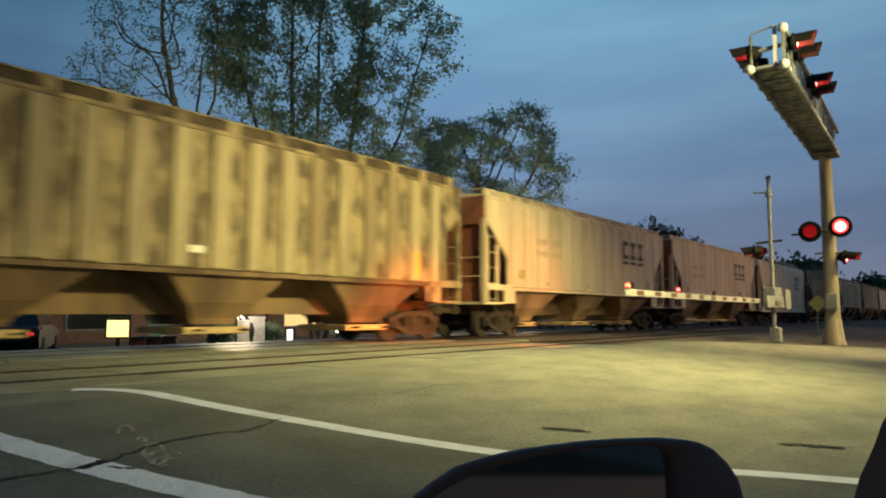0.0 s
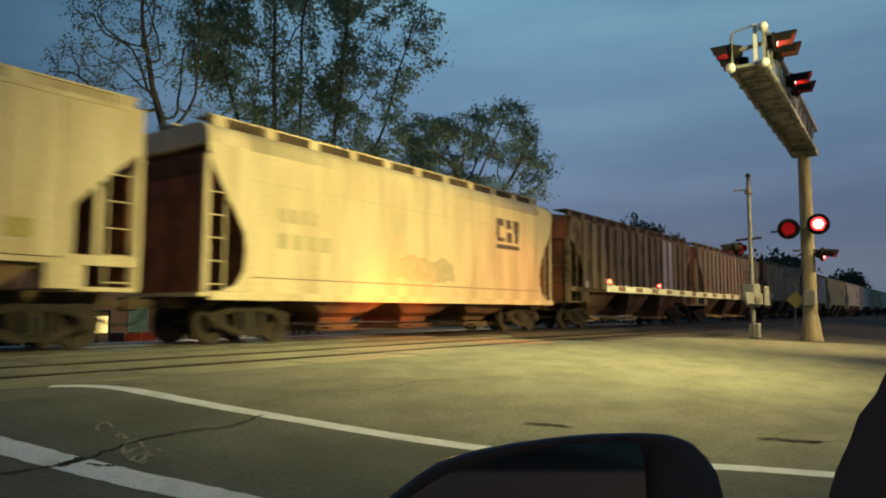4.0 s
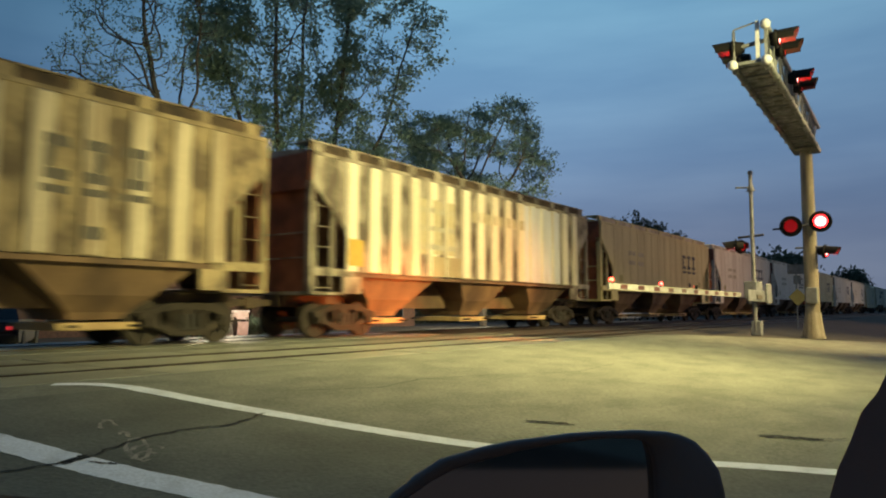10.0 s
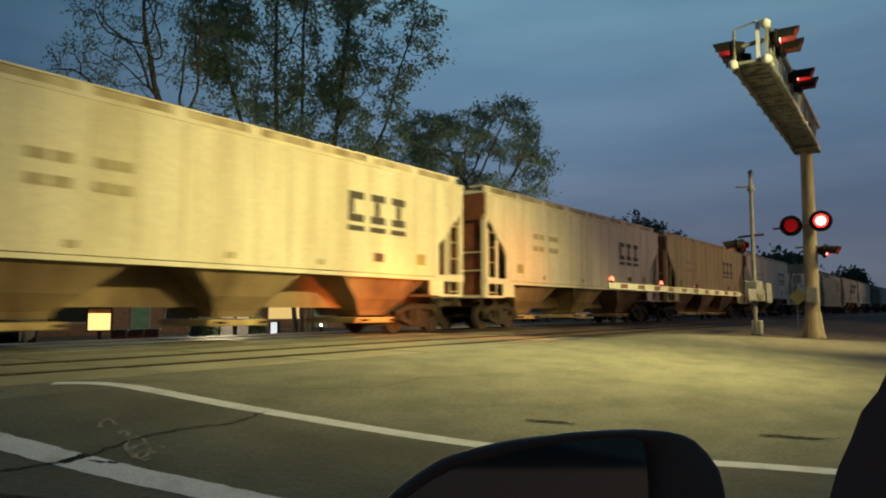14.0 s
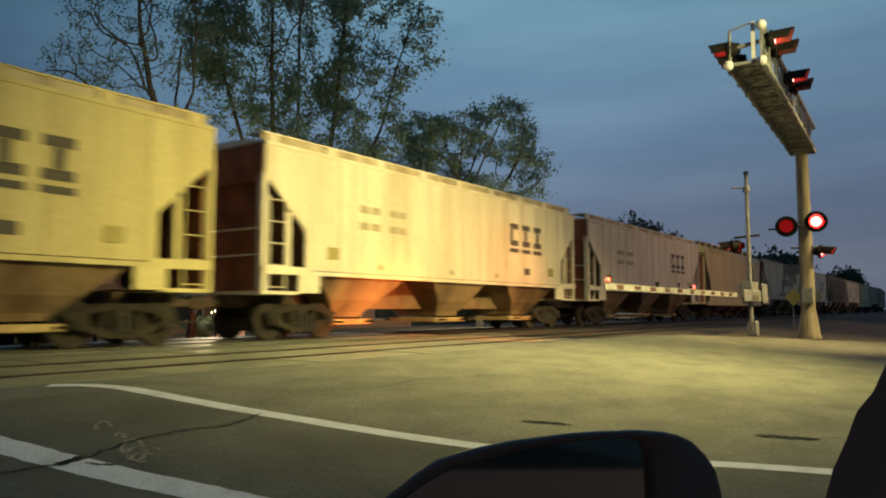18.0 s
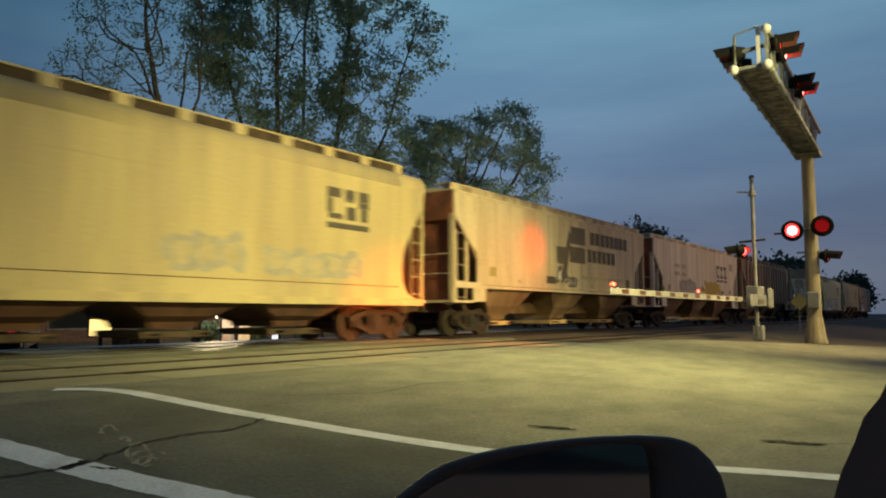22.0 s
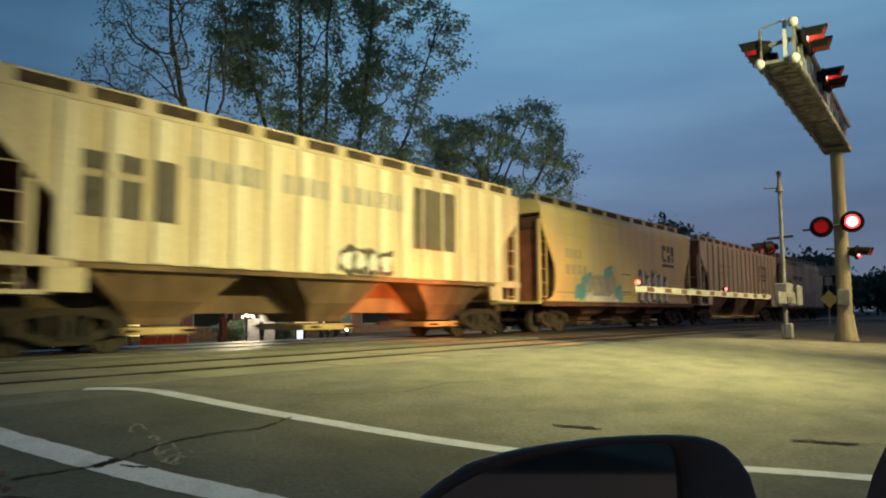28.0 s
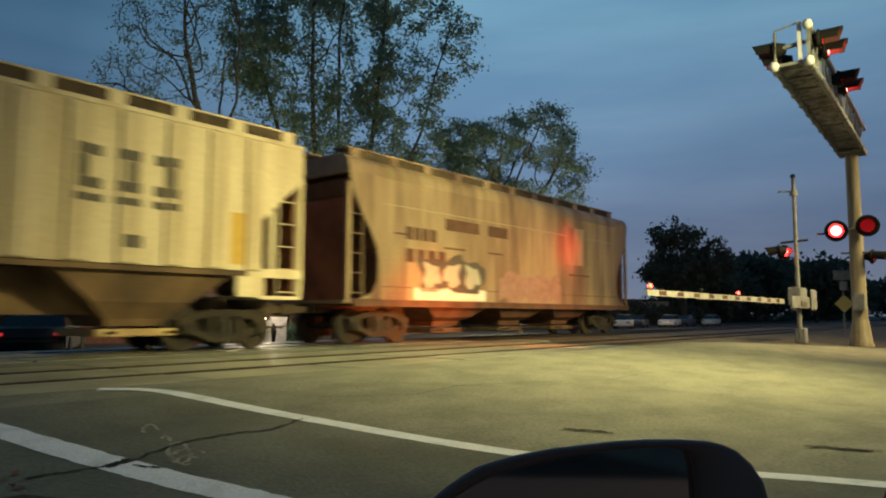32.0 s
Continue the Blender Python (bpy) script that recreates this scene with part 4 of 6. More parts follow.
    if i == 16:
        tag(c, half, "flat", 0.5, 3.3, 1.72, 2.75, M_GOLD, M_GOLD, 7, 2, "yellow graffiti shapes")
        tag(c, half, "flat", 0.9, 2.9, 1.7, 2.6, M_GOLD, M_GOLD, 17, 1)
        tag(c, half, "flat", -0.4, 0.3, 2.05, 2.4, M_GOLD, M_GOLD, 18, 1)
        tag(c, half, "flat", 3.2, 3.9, 2.0, 2.3, M_GOLD, M_GOLD, 19, 1)
        tag(c, half, "flat", -4.2, -1.5, 1.72, 2.7, M_PALEGREY, M_GREYPAINT, 8, 3, "grey graffiti shapes")
        tag(c, half, "flat", -4.0, -1.7, 1.72, 2.6, M_PALEGREY, M_PALEGREY, 28, 2)
        tag(c, half, "flat", 6.1, 6.9, 3.6, 4.1, M_FADED, M_GREYPAINT, 9, 3)
    if i == 18:
        for x0, x1 in ((-6.57, -6.09), (-5.87, -5.36), (-5.16, -4.63)):
            side("letter_bar", x0, x1, 2.5, 3.7, M_LETTER, "tall black block letter")
        side("letter_gap", -6.6, -5.3, 3.22, 3.36, mat)
        for x0, x1, n in ((-4.39, -2.47, 5), (-2.01, -0.5, 4), (-0.15, 2.2, 6)):
            for d in range(n):
                w = (x1 - x0) / n
                side("letter_bar", x0 + d * w, x0 + d * w + w * 0.72, 3.48, 3.92, M_GREYPAINT)
        side("repaint_patch", 2.6, 4.5, 2.52, 4.25, M_PATCHGREY, "large dark repainted patch")
        tag(c, half, "rib", -0.26, 1.63, 1.72, 2.38, M_WHITE, M_LETTER, 12, 4)
    if i == 19:
        spiky_tag(c, half, 0.85, 4.5, 1.18, 2.6, 23, 5, "black and white graffiti letters")
        for x0, x1, z0, z1 in ((-5.16, -4.41, 1.2, 1.9), (-1.75, -0.98, 1.2, 1.8)):
            tag(c, half, "curved", x0, x1, z0, z1, M_TEALPAINT, M_TEALPAINT, 21, 1)
        tag(c, half, "curved", -4.5, -1.7, 1.4, 2.3, M_PALEGREY, M_GREYPAINT, 22, 4, "teal and grey graffiti")
        for x0, z0 in ((-5.0, 1.35), (-4.55, 1.75), (-1.75, 1.3), (-2.6, 2.1)):
            tag(c, half, "curved", x0, x0 + 0.7, z0, z0 + 0.55, M_TEALPAINT, M_TEALPAINT, int(10 * z0), 1)
        side("paint_band", -4.68, -1.37, 1.16, 1.52, M_WHITE)
        side("frame_line", -0.99, 0.0, 2.33, 2.37, M_LETTER)
        side("frame_line", -0.99, 0.0, 1.57, 1.61, M_LETTER)
    if i == 14:
        tag(c, half, "curved", -0.64, 1.23, 1.62, 2.4, M_FADED, M_GREYPAINT, 25, 3, "faded graffiti")
        tag(c, half, "curved", 1.85, 5.0, 1.62, 2.25, M_FADED, M_GREYPAINT, 26, 5, "faded graffiti")
    if i == 3:
        tag(c, half, "curved", -1.5, 1.1, 1.6, 2.3, M_FADED, M_FADED, 27, 4, "faded graffiti")
    if i == 21:
        tag(c, half, "curved", -5.35, -2.5, 1.4, 2.42, M_PALEGREY, M_LETTER, 31, 3, "white bubble graffiti")
        for k in range(3):
            tag(c, half, "curved", -4.75 + k * 0.95, -4.5 + k * 0.95, 1.75, 2.1, M_LETTER, M_LETTER, 41 + k, 1)
        side("paint_band", -5.6, -2.25, 1.16, 1.5, M_WHITE)
        tag(c, half, "curved", -1.45, 2.3, 1.16, 2.05, M_PINK, M_PINK, 33, 5, "faded pink graffiti")
        for x0, x1, z in ((-4.24, -2.58, 3.2), (-2.11, -1.03, 3.2), (-4.3, -3.3, 2.65), (-2.1, -1.3, 2.65), (3.0, 4.6, 2.2), (-6.4, -5.9, 2.9)):
            side("letter_bar", x0, x1, z, z + 0.34 if z > 3 else z + 0.05, M_BROWN)
        side("repaint_patch", 2.7, 4.6, 2.6, 4.0, STAINED)
    if i == 7:
        for k in range(3):
            side("letter_bar", -3.8 + k * 0.68, -3.3 + k * 0.68, 2.35, 4.0, M_FADED)
        for z in (3.6, 3.05, 2.5):
            side("letter_gap", -3.7, -2.0, z, z + 0.16, M_GREYPAINT)
        for d in range(7):
            side("letter_bar", -0.88 + d * 0.48, -0.52 + d * 0.48, 3.55, 3.9, M_FADED)
        side("fresh_panel", 2.5, 5.3, 1.7, 4.5, M_PRIMER, "bright fresh panels")
        side("repaint_patch", -3.15, -1.5, 1.7, 2.3, TAN)
        side("yellow_mark", -6.77, -6.11, 1.84, 2.54, M_YELLOW)
    if i == 6:
        side("placard", -6.24, -4.71, 1.84, 2.25, M_WHITE)
        for x0, x1 in ((-6.82, -6.3), (-1.28, -0.38), (0.41, 1.45)):
            side("yellow_mark", x0, x1, 1.76, 2.25, M_YELLOW)
    if i == 5:
        side("paint_mark", 1.43, 1.88, 2.33, 2.63, M_LETTER)
        side("paint_mark", -3.61, -3.03, 2.11, 2.66, M_GREYPAINT)
        side("yellow_mark", -6.95, -6.7, 1.82, 2.85, M_YELLOW)
    if i == 20:
        side("yellow_mark", 6.4, 6.75, 1.8, 2.9, M_YELLOW)
        side("yellow_mark", -1.43, -1.22, 1.76, 2.24, M_YELLOW)
    if i == 4:
        side("fresh_panel", 2.9, 4.75, 1.7, 4.5, M_PRIMER, "bright fresh panels")
        side("placard", -4.6, -4.08, 2.03, 2.2, M_WHITE)
        side("placard", -6.78, -6.35, 1.75, 2.0, M_WHITE)
    if i == 0:
        side("yellow_mark", 5.9, 6.2, 1.8, 2.5, M_YELLOW)
        side("placard", -1.2, -0.8, 2.0, 2.15, M_WHITE)
    TRAIN.append(c)

# ---- flashing lamps ----
FLASHERS = []


def flasher(parent, place, way, phase, r=0.3, hood=0.36, lens_r=0.15):
    """A red lamp on a black round target, with its visor; the lamp faces 'way'."""
    m = Matrix.Translation(place) @ Vector(way).to_track_quat("-Y", "Z").to_matrix().to_4x4()
    bm = bmesh.new()
    bar(bm, (0, 0.07, 0), (0, 0.03, 0), r, r, seg=28)
    bar(bm, (0, 0.03, 0), (0, 0.015, 0), r, r * 0.96, seg=28)
    bar(bm, (0, 0.26, 0), (0, 0.07, 0), lens_r * 0.8, lens_r * 1.15, seg=16)
    f = part("flasher", bm, M_BLACK, parent, "black round flasher target")
    f.matrix_basis = m
    bm = bmesh.new()
    rows = []
    for k in range(13):
        a = math.pi * (-0.12 + 1.24 * k / 12)
        c, q = math.cos(a), math.sin(a)
        reach = hood * (0.78 + 0.22 * max(q, 0))
        rows.append([bm.verts.new((c * rr, yy, q * rr)) for rr, yy in ((lens_r * 1.2, 0.012), (lens_r * 1.2, -reach), (lens_r * 1.28, -reach), (lens_r * 1.28, 0.012))])
    for p, q in zip(rows, rows[1:]):
        for k in range(4):
            bm.faces.new((p[k], p[(k + 1) % 4], q[(k + 1) % 4], q[k])).material_index = 1 if k == 0 else 0
    bm.faces.new(rows[0][::-1])
    bm.faces.new(rows[-1])
    v = part("visor", bm, M_BLACK, f)
    v.data.materials.append(M_VISOR)
    bm = bmesh.new()
    ring = [[bm.verts.new((math.cos(a * math.tau / 20) * rr, yy, math.sin(a * math.tau / 20) * rr)) for a in range(20)] for rr, yy in ((lens_r * 1.14, 0.02), (lens_r * 1.14, -0.034), (lens_r * 1.19, -0.034), (lens_r * 1.19, 0.02))]
    for p, q in zip(ring, ring[1:]):
        for a in range(20):
            bm.faces.new((p[a], p[(a + 1) % 20], q[(a + 1) % 20], q[a]))
    part("bezel", bm, M_BLACK, f)
    # stand-in for flashing: a two-faced disc turns its lit or unlit side forward
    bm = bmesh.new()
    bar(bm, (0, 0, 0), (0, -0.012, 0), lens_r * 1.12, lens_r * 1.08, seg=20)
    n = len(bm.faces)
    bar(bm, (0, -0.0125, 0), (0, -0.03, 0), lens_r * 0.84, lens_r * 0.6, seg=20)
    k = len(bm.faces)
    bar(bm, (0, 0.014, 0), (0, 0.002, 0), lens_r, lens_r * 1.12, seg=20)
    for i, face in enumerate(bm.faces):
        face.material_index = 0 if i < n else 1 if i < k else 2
    lens = part("lens", bm, M_RED_ON, f, "red lens disc, lit on one face only")
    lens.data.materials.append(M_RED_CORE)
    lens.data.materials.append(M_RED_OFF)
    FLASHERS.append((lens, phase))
    return f


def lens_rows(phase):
    """Turns that stand in for flashes of 1.25 s: the right lamp is lit first in each, then the left."""
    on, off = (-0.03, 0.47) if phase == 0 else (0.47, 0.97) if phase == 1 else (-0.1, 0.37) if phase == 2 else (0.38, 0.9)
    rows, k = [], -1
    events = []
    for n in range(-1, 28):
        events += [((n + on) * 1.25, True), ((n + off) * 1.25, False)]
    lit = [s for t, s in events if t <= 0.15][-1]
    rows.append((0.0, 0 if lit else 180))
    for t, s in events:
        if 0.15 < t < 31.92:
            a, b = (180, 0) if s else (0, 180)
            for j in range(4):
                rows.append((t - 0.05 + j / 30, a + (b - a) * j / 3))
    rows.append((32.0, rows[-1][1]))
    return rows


# ---- cantilever signal ----
POLE = (27.2, 4.15)
ARM_TURN = math.degrees(math.atan2(0.52, 10.57))


def cantilever():
    g = rise(POLE[1]) - 0.05
    s = empty("cantilever_signal", pose(POLE[0], POLE[1], g, 0, 0, ARM_TURN), "cantilever crossing signal with red flashers on a weathered pole", "crossing signal")
    bm = bmesh.new()
    bar(bm, (0, 0, 0), (0, 0, 7.6), 0.24, 0.19, seg=20)
    part("pole", bm, M_WOOD, s)
    bm = bmesh.new()
    bar(bm, (0, 0, 0), (0, 0, 0.1), 0.38, 0.38, seg=16)
    bar(bm, (0, 0, 0.1), (0, 0, 0.9), 0.35, 0.245, seg=16)
    part("footing", bm, M_WOOD, s)
    x1, zb, zt = -10.4, 6.62, 7.45
    for y, z in ((0.36, zb), (-0.36, zb), (-0.36, zt)):
        bm = bmesh.new()
        bar(bm, (0.55, y, z), (x1, y, z), 0.075, seg=12)
        tube = part("arm_tube", bm, M_STEEL, s)
        bm = bmesh.new()
        bmesh.ops.create_uvsphere(bm, u_segments=14, v_segments=8, radius=0.115, matrix=Matrix.Translation((x1 - 0.02, y, z)))
        part("tube_cap", bm, M_CAP, tube, "pale round tube cap")
    for k in range(10):
        xa, xb = x1 + k * 1.04, x1 + (k + 1) * 1.04 - 0.025
        part("walkway_grating", boxes((xa, xb - 0.02, -0.285, 0.285, zb + 0.015, zb + 0.05), (xa + 0.33, xa + 0.36, -0.29, 0.29, zb - 0.01, zb + 0.016), (xa + 0.68, xa + 0.71, -0.29, 0.29, zb - 0.01, zb + 0.016), bevel=0.004), M_GRATE, s)
        bm = bmesh.new()
        beam(bm, (xa, -0.36, zb), (xa, 0.36, zb), 0.06, 0.06)
        beam(bm, (xa, -0.36, zb), (xa, -0.36, zt), 0.06, 0.06)
        beam(bm, (xa, -0.36, zb) if k % 2 else (xa, -0.36, zt), (xb, -0.36, zt) if k % 2 else (xb, -0.36, zb), 0.05, 0.05)
        part("truss_web", bm, M_STEEL, s)
        for y in (0.36, -0.36):
            bm = bmesh.new()
            box(bm, xa + 0.22, xa + 0.62, y * 0.86 - 0.05, y * 0.86 + 0.05, zb - 0.055, zb - 0.02, bevel=0.015)
            box(bm, xa + 0.34, xa + 0.5, y - 0.09, y + 0.09, zb - 0.09, zb + 0.06, bevel=0.03)
            part("clamp", bm, M_STEEL, s)
    bm = bmesh.new()
    beam(bm, (x1 + 0.05, -0.18, zb), (x1 + 0.05, -0.18, zt + 0.12), 0.085, 0.085)
    part("end_post", bm, M_CAP, s)
    bm = bmesh.new()
    beam(bm, (x1 + 0.05, 0.33, zb), (x1 + 0.05, 0.33, zt + 0.02), 0.035, 0.035)
    beam(bm, (x1 + 0.05, 0.33, zt + 0.02), (x1 + 0.05, -0.2, zt + 0.12), 0.03, 0.03)
    part("end_rail", bm, M_STEEL, s)
    bm = bmesh.new()
    bar(bm, (x1 + 0.12, 0.36, zb + 0.42), (x1 + 0.12, -0.36, zb + 0.5), 0.05, seg=10)
    part("cross_pipe", bm, M_STEEL, s)
    part("arm_bracket", boxes((-0.5, 0.5, -0.42, 0.42, zb - 0.12, zb - 0.02), bevel=0.02), M_STEEL, s)
    # flashers on the arm face along the road, on both sides
    for k, (x, yy, z, ph) in enumerate(((x1 + 0.2, 0.36, zb + 0.45, 0), (x1 + 1.0, 0.36, zb + 0.42, 1))):
        flasher(s, (x, yy + 0.04, z), (0, 1, 0), ph, 0.22, 0.44)
    for x, z, ph in ((x1 + 0.5, zb + 0.62, 0), (x1 + 1.35, zb + 0.62, 1), (x1 + 3.6, zb + 0.55, 0), (x1 + 4.5, zb + 0.55, 1)):
        flasher(s, (x, -0.55, z), (0, -1, 0), ph, 0.22, 0.44)
    for x, y in ((x1 + 0.2, 0.36), (x1 + 1.0, 0.36), (x1 + 0.5, -0.36), (x1 + 1.35, -0.36), (x1 + 3.6, -0.36), (x1 + 4.5, -0.36)):
        bm = bmesh.new()
        bar(bm, (x, y, zb + 0.1), (x, y, zb + 0.85), 0.035, seg=8)
        bar(bm, (x, y, zb + 0.55), (x, y * 1.3, zb + 0.55), 0.03, seg=8)
        part("lamp_bracket", bm, M_STEEL, s)
    # the pair on the pole faces the road beside the track
    bm = bmesh.new()
    bar(bm, (-0.22, 0.62, 3.86), (-0.22, -0.62, 3.98), 0.035, seg=8)
    part("crossarm", bm, M_STEEL, s)
    face = (-0.97, -0.1, -0.03)
    flasher(s, (-0.46, 0.52, 3.87), face, 1, 0.36, 0.3, 0.19)
    flasher(s, (-0.46, -0.4, 3.98), face, 0, 0.36, 0.3, 0.19)
    bm = bmesh.new()
    bar(bm, (-0.1, 0.45, 3.13), (-0.1, -0.62, 3.13), 0.035, seg=8)
    part("crossarm", bm, M_STEEL, s)
    flasher(s, (-0.1, -0.5, 2.97), (-0.22, -1, -0.12), 0, 0.24, 0.44)
    # added narrow lamp, hidden behind the left target, for red flashes on passing cars
    m = Matrix.Translation((-0.2, 0.82, 3.82)) @ Vector((-0.4, 0.917, -0.038)).to_track_quat("-Y", "Z").to_matrix().to_4x4()
    bm = bmesh.new()
    ring = [[bm.verts.new((math.cos(a * math.tau / 14) * rr, yy, math.sin(a * math.tau / 14) * rr)) for a in range(14)] for rr, yy in ((0.028, 0.05), (0.034, 0.05), (0.034, -0.32), (0.028, -0.32))]
    for p, q in zip(ring, ring[1:] + ring[:1]):
        for a in range(14):
            bm.faces.new((p[a], p[(a + 1) % 14], q[(a + 1) % 14], q[a]))
    bm.faces.new(ring[1])
    tube = part("added_beam_tube", bm, M_BLACK, s, "added black tube that narrows a red beam")
    tube.matrix_basis = m
    bm = bmesh.new()
    bar(bm, (0, 0.004, 0), (0, -0.004, 0), 0.016, 0.016, seg=14)
    bm.normal_update()
    # one face emits, the other is black; turning stands in for flashing
    for face in bm.faces:
        face.material_index = 0 if face.calc_center_median().y < -0.003 else 1
    lens = part("lens", bm, M_BEAM, tube, "added red disc, lit on one face")
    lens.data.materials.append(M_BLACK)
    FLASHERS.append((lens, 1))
    part("junction_box", boxes((-0.42, -0.2, -0.2, 0.16, 1.2, 1.75), bevel=0.02), M_STEEL, s)
    return s


cantilever()

# ---- gate ----
MAST = (25.2, 5.57)


def gate():
    g = rise(MAST[1]) - 0.05
    s = empty("crossing_gate", pose(MAST[0], MAST[1], g), "lowered crossing gate with red and white striped arm", "crossing gate")
    bm = bmesh.new()
    bar(bm, (0, 0, 0.1), (0, 0, 5.45), 0.075, 0.06, seg=12)
    bmesh.ops.create_uvsphere(bm, u_segments=10, v_segments=6, radius=0.09, matrix=Matrix.Translation((0, 0, 5.48)))
    part("mast", bm, M_STEEL, s)
    part("base_box", boxes((-0.06, 0.28, -0.18, 0.14, 0.0, 0.5), bevel=0.03), M_STEEL, s)
    bm = bmesh.new()
    bar(bm, (0, 0, 4.85), (0, 0, 5.05), 0.14, 0.08, seg=12)
    bar(bm, (0, 0, 4.98), (-0.25, 0.42, 4.98), 0.03, seg=6)
    part("bell", bm, M_STEEL, s)
    bm = bmesh.new()
    bar(bm, (0.0, -0.36, 3.35), (0.0, 0.46, 3.3), 0.04, seg=8)
    part("crossarm", bm, M_DARK, s)
    flasher(s, (-0.2, 0.5, 3.0), (-0.25, 1, -0.12), 0, 0.24, 0.4)
    flasher(s, (0.1, 0.36, 3.0), (-0.5, -0.85, -0.05), 1, 0.24, 0.2, 0.12)
    part("mechanism", boxes((-0.55, 0.32, -0.2, 0.2, 1.22, 1.8), bevel=0.03), M_STEEL, s)
    part("arm_support", boxes((-1.9, 0.35, -0.26, -0.2, 1.12, 1.5), bevel=0.02), M_STEEL, s)
    part("label_plate", boxes((-0.9, -0.2, -0.29, -0.265, 1.2, 1.34)), M_LETTER, s, "dark unreadable plate on the gate support")
    for k in (-1, 1):
        part("counterweight", boxes((0.35, 1.0, k * 0.3 - 0.05, k * 0.3 + 0.05, 1.05, 1.75), bevel=0.05), M_STEEL, s)
    n = 21
    a0, length = -1.85, 10.2
    for k in range(n):
        cut = lambda j: (j + (0.14 if j % 2 else 0.0)) / n
        xa, xb = a0 - length * cut(k), a0 - length * cut(k + 1)
        h = 0.072 - 0.01 * k / n
        z = 1.33 + 0.012 * k / n
        panel = part("arm_panel", boxes((xb, xa, -0.015, 0.015, z - h, z + h)), M_ARMWHITE, s)
        if k % 2:
            part("arm_stripe", boxes((xb + 0.03, xa - 0.03, -0.019, 0.019, z - h * 0.66, z + h * 0.7)), M_RED_PAINT, panel, "dark red stripe")
    for x, ph in ((-11.95, None), (LAMP_A, 2), (LAMP_B, 3)):
        bm = bmesh.new()
        box(bm, x - 0.05, x + 0.05, -0.018, 0.018, 1.39, 1.5, bevel=0.006)
        lamp_body = part("gate_lamp", bm, M_BLACK, s)
        # flashing pair: lens lit on one side only, turned in place of switching
        bm = bmesh.new()
        bar(bm, (0, -0.02, 0), (0, -0.06, 0), 0.042, 0.026, seg=14)
        n1 = len(bm.faces)
        bar(bm, (0, 0.02, 0), (0, 0.06, 0), 0.05, 0.03, seg=14)
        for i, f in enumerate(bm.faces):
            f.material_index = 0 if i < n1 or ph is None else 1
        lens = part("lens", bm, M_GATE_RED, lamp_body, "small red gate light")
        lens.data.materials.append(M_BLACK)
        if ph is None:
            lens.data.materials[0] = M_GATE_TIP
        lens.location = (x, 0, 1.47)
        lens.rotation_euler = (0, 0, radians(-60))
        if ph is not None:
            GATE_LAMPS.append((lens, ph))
    return s


# the two lamps along the arm flash in turn, imitated by turning lenses
LAMP_A, LAMP_B = -9.1, -6.4
GATE_LAMPS = []
gate()


def sign_post():
    s = empty("warning_sign", pose(34.1, 5.8, rise(5.8) - 0.05), "yellow diamond warning sign with small plates on a thin post", "road sign")
    bm = bmesh.new()
    beam(bm, (0, 0, 0), (0, 0, 2.9), 0.06, 0.05)
    part("post", bm, M_STEEL, s)
    bm = bmesh.new()
    prism(bm, [(-0.38, 0), (0, -0.38), (0.38, 0), (0, 0.38)], -0.006, 0.006)
    p = part("diamond", bm, M_OLIVE, s)
    p.matrix_basis = pose(-0.05, -0.04, 1.38, 0, 0, -65)
    for w, h, z in ((0.75, 0.42, 2.6), (0.3, 0.36, 2.15)):
        p = part("plate", boxes((-w / 2, w / 2, -0.006, 0.006, -h / 2, h / 2)), M_STEEL, s)
        p.matrix_basis = pose(-0.05, -0.04, z, 0, 0, -65)


sign_post()

# ---- trees ----


def tubes(name, segs, mat, parent, sides=5):
    """Round tapered pieces, each from a to b, joined to one mesh."""
    vs, fs = [], []
    ring = [(math.cos(k * math.tau / sides), math.sin(k * math.tau / sides)) for k in range(sides)]
    for a, b, r0, r1 in segs:
        q = (b - a).to_track_quat("Z", "Y")
        n = len(vs)
        for p, r in ((a, r0), (b, r1)):
            vs += [tuple(p + q @ Vector((c * r, s * r, 0))) for c, s in ring]
        fs += [(n + k, n + (k + 1) % sides, n + sides + (k + 1) % sides, n + sides + k) for k in range(sides)]
    me = bpy.data.meshes.new(name)
    me.from_pydata(vs, [], fs)
    me.materials.append(mat)
    ob = new(name, me)
    ob.parent = parent
    return ob


def leaf_mesh(name, centres, size, mat, parent, seed, per, spread):
    rs = np.random.RandomState(seed)
    n = len(centres) * per
    base = np.repeat(np.array(centres, float), per, axis=0) + rs.normal(0, spread, (n, 3)) * (1, 1, 0.7)
    u = rs.normal(0, 1, (n, 3))
    u /= np.linalg.norm(u, axis=1)[:, None]
    v = np.cross(u, rs.normal(0, 1, (n, 3)))
    v /= np.linalg.norm(v, axis=1)[:, None]
    sz = size * rs.uniform(0.55, 1.4, (n, 1))
    q = np.stack((base - u * sz, base + v * sz * 0.55, base + u * sz, base - v * sz * 0.55), 1).reshape(-1, 3)
    me = bpy.data.meshes.new(name)
    me.from_pydata(q.tolist(), [], [(4 * k, 4 * k + 1, 4 * k + 2, 4 * k + 3) for k in range(n)])
    me.materials.append(mat)
    ob = new(name, me)
    ob.parent = parent
    return ob


# across the line of sight and along it, for laying out the crowns
ACROSS, ALONG = Vector((0.59, -0.807, 0)), Vector((0.807, 0.59, 0))


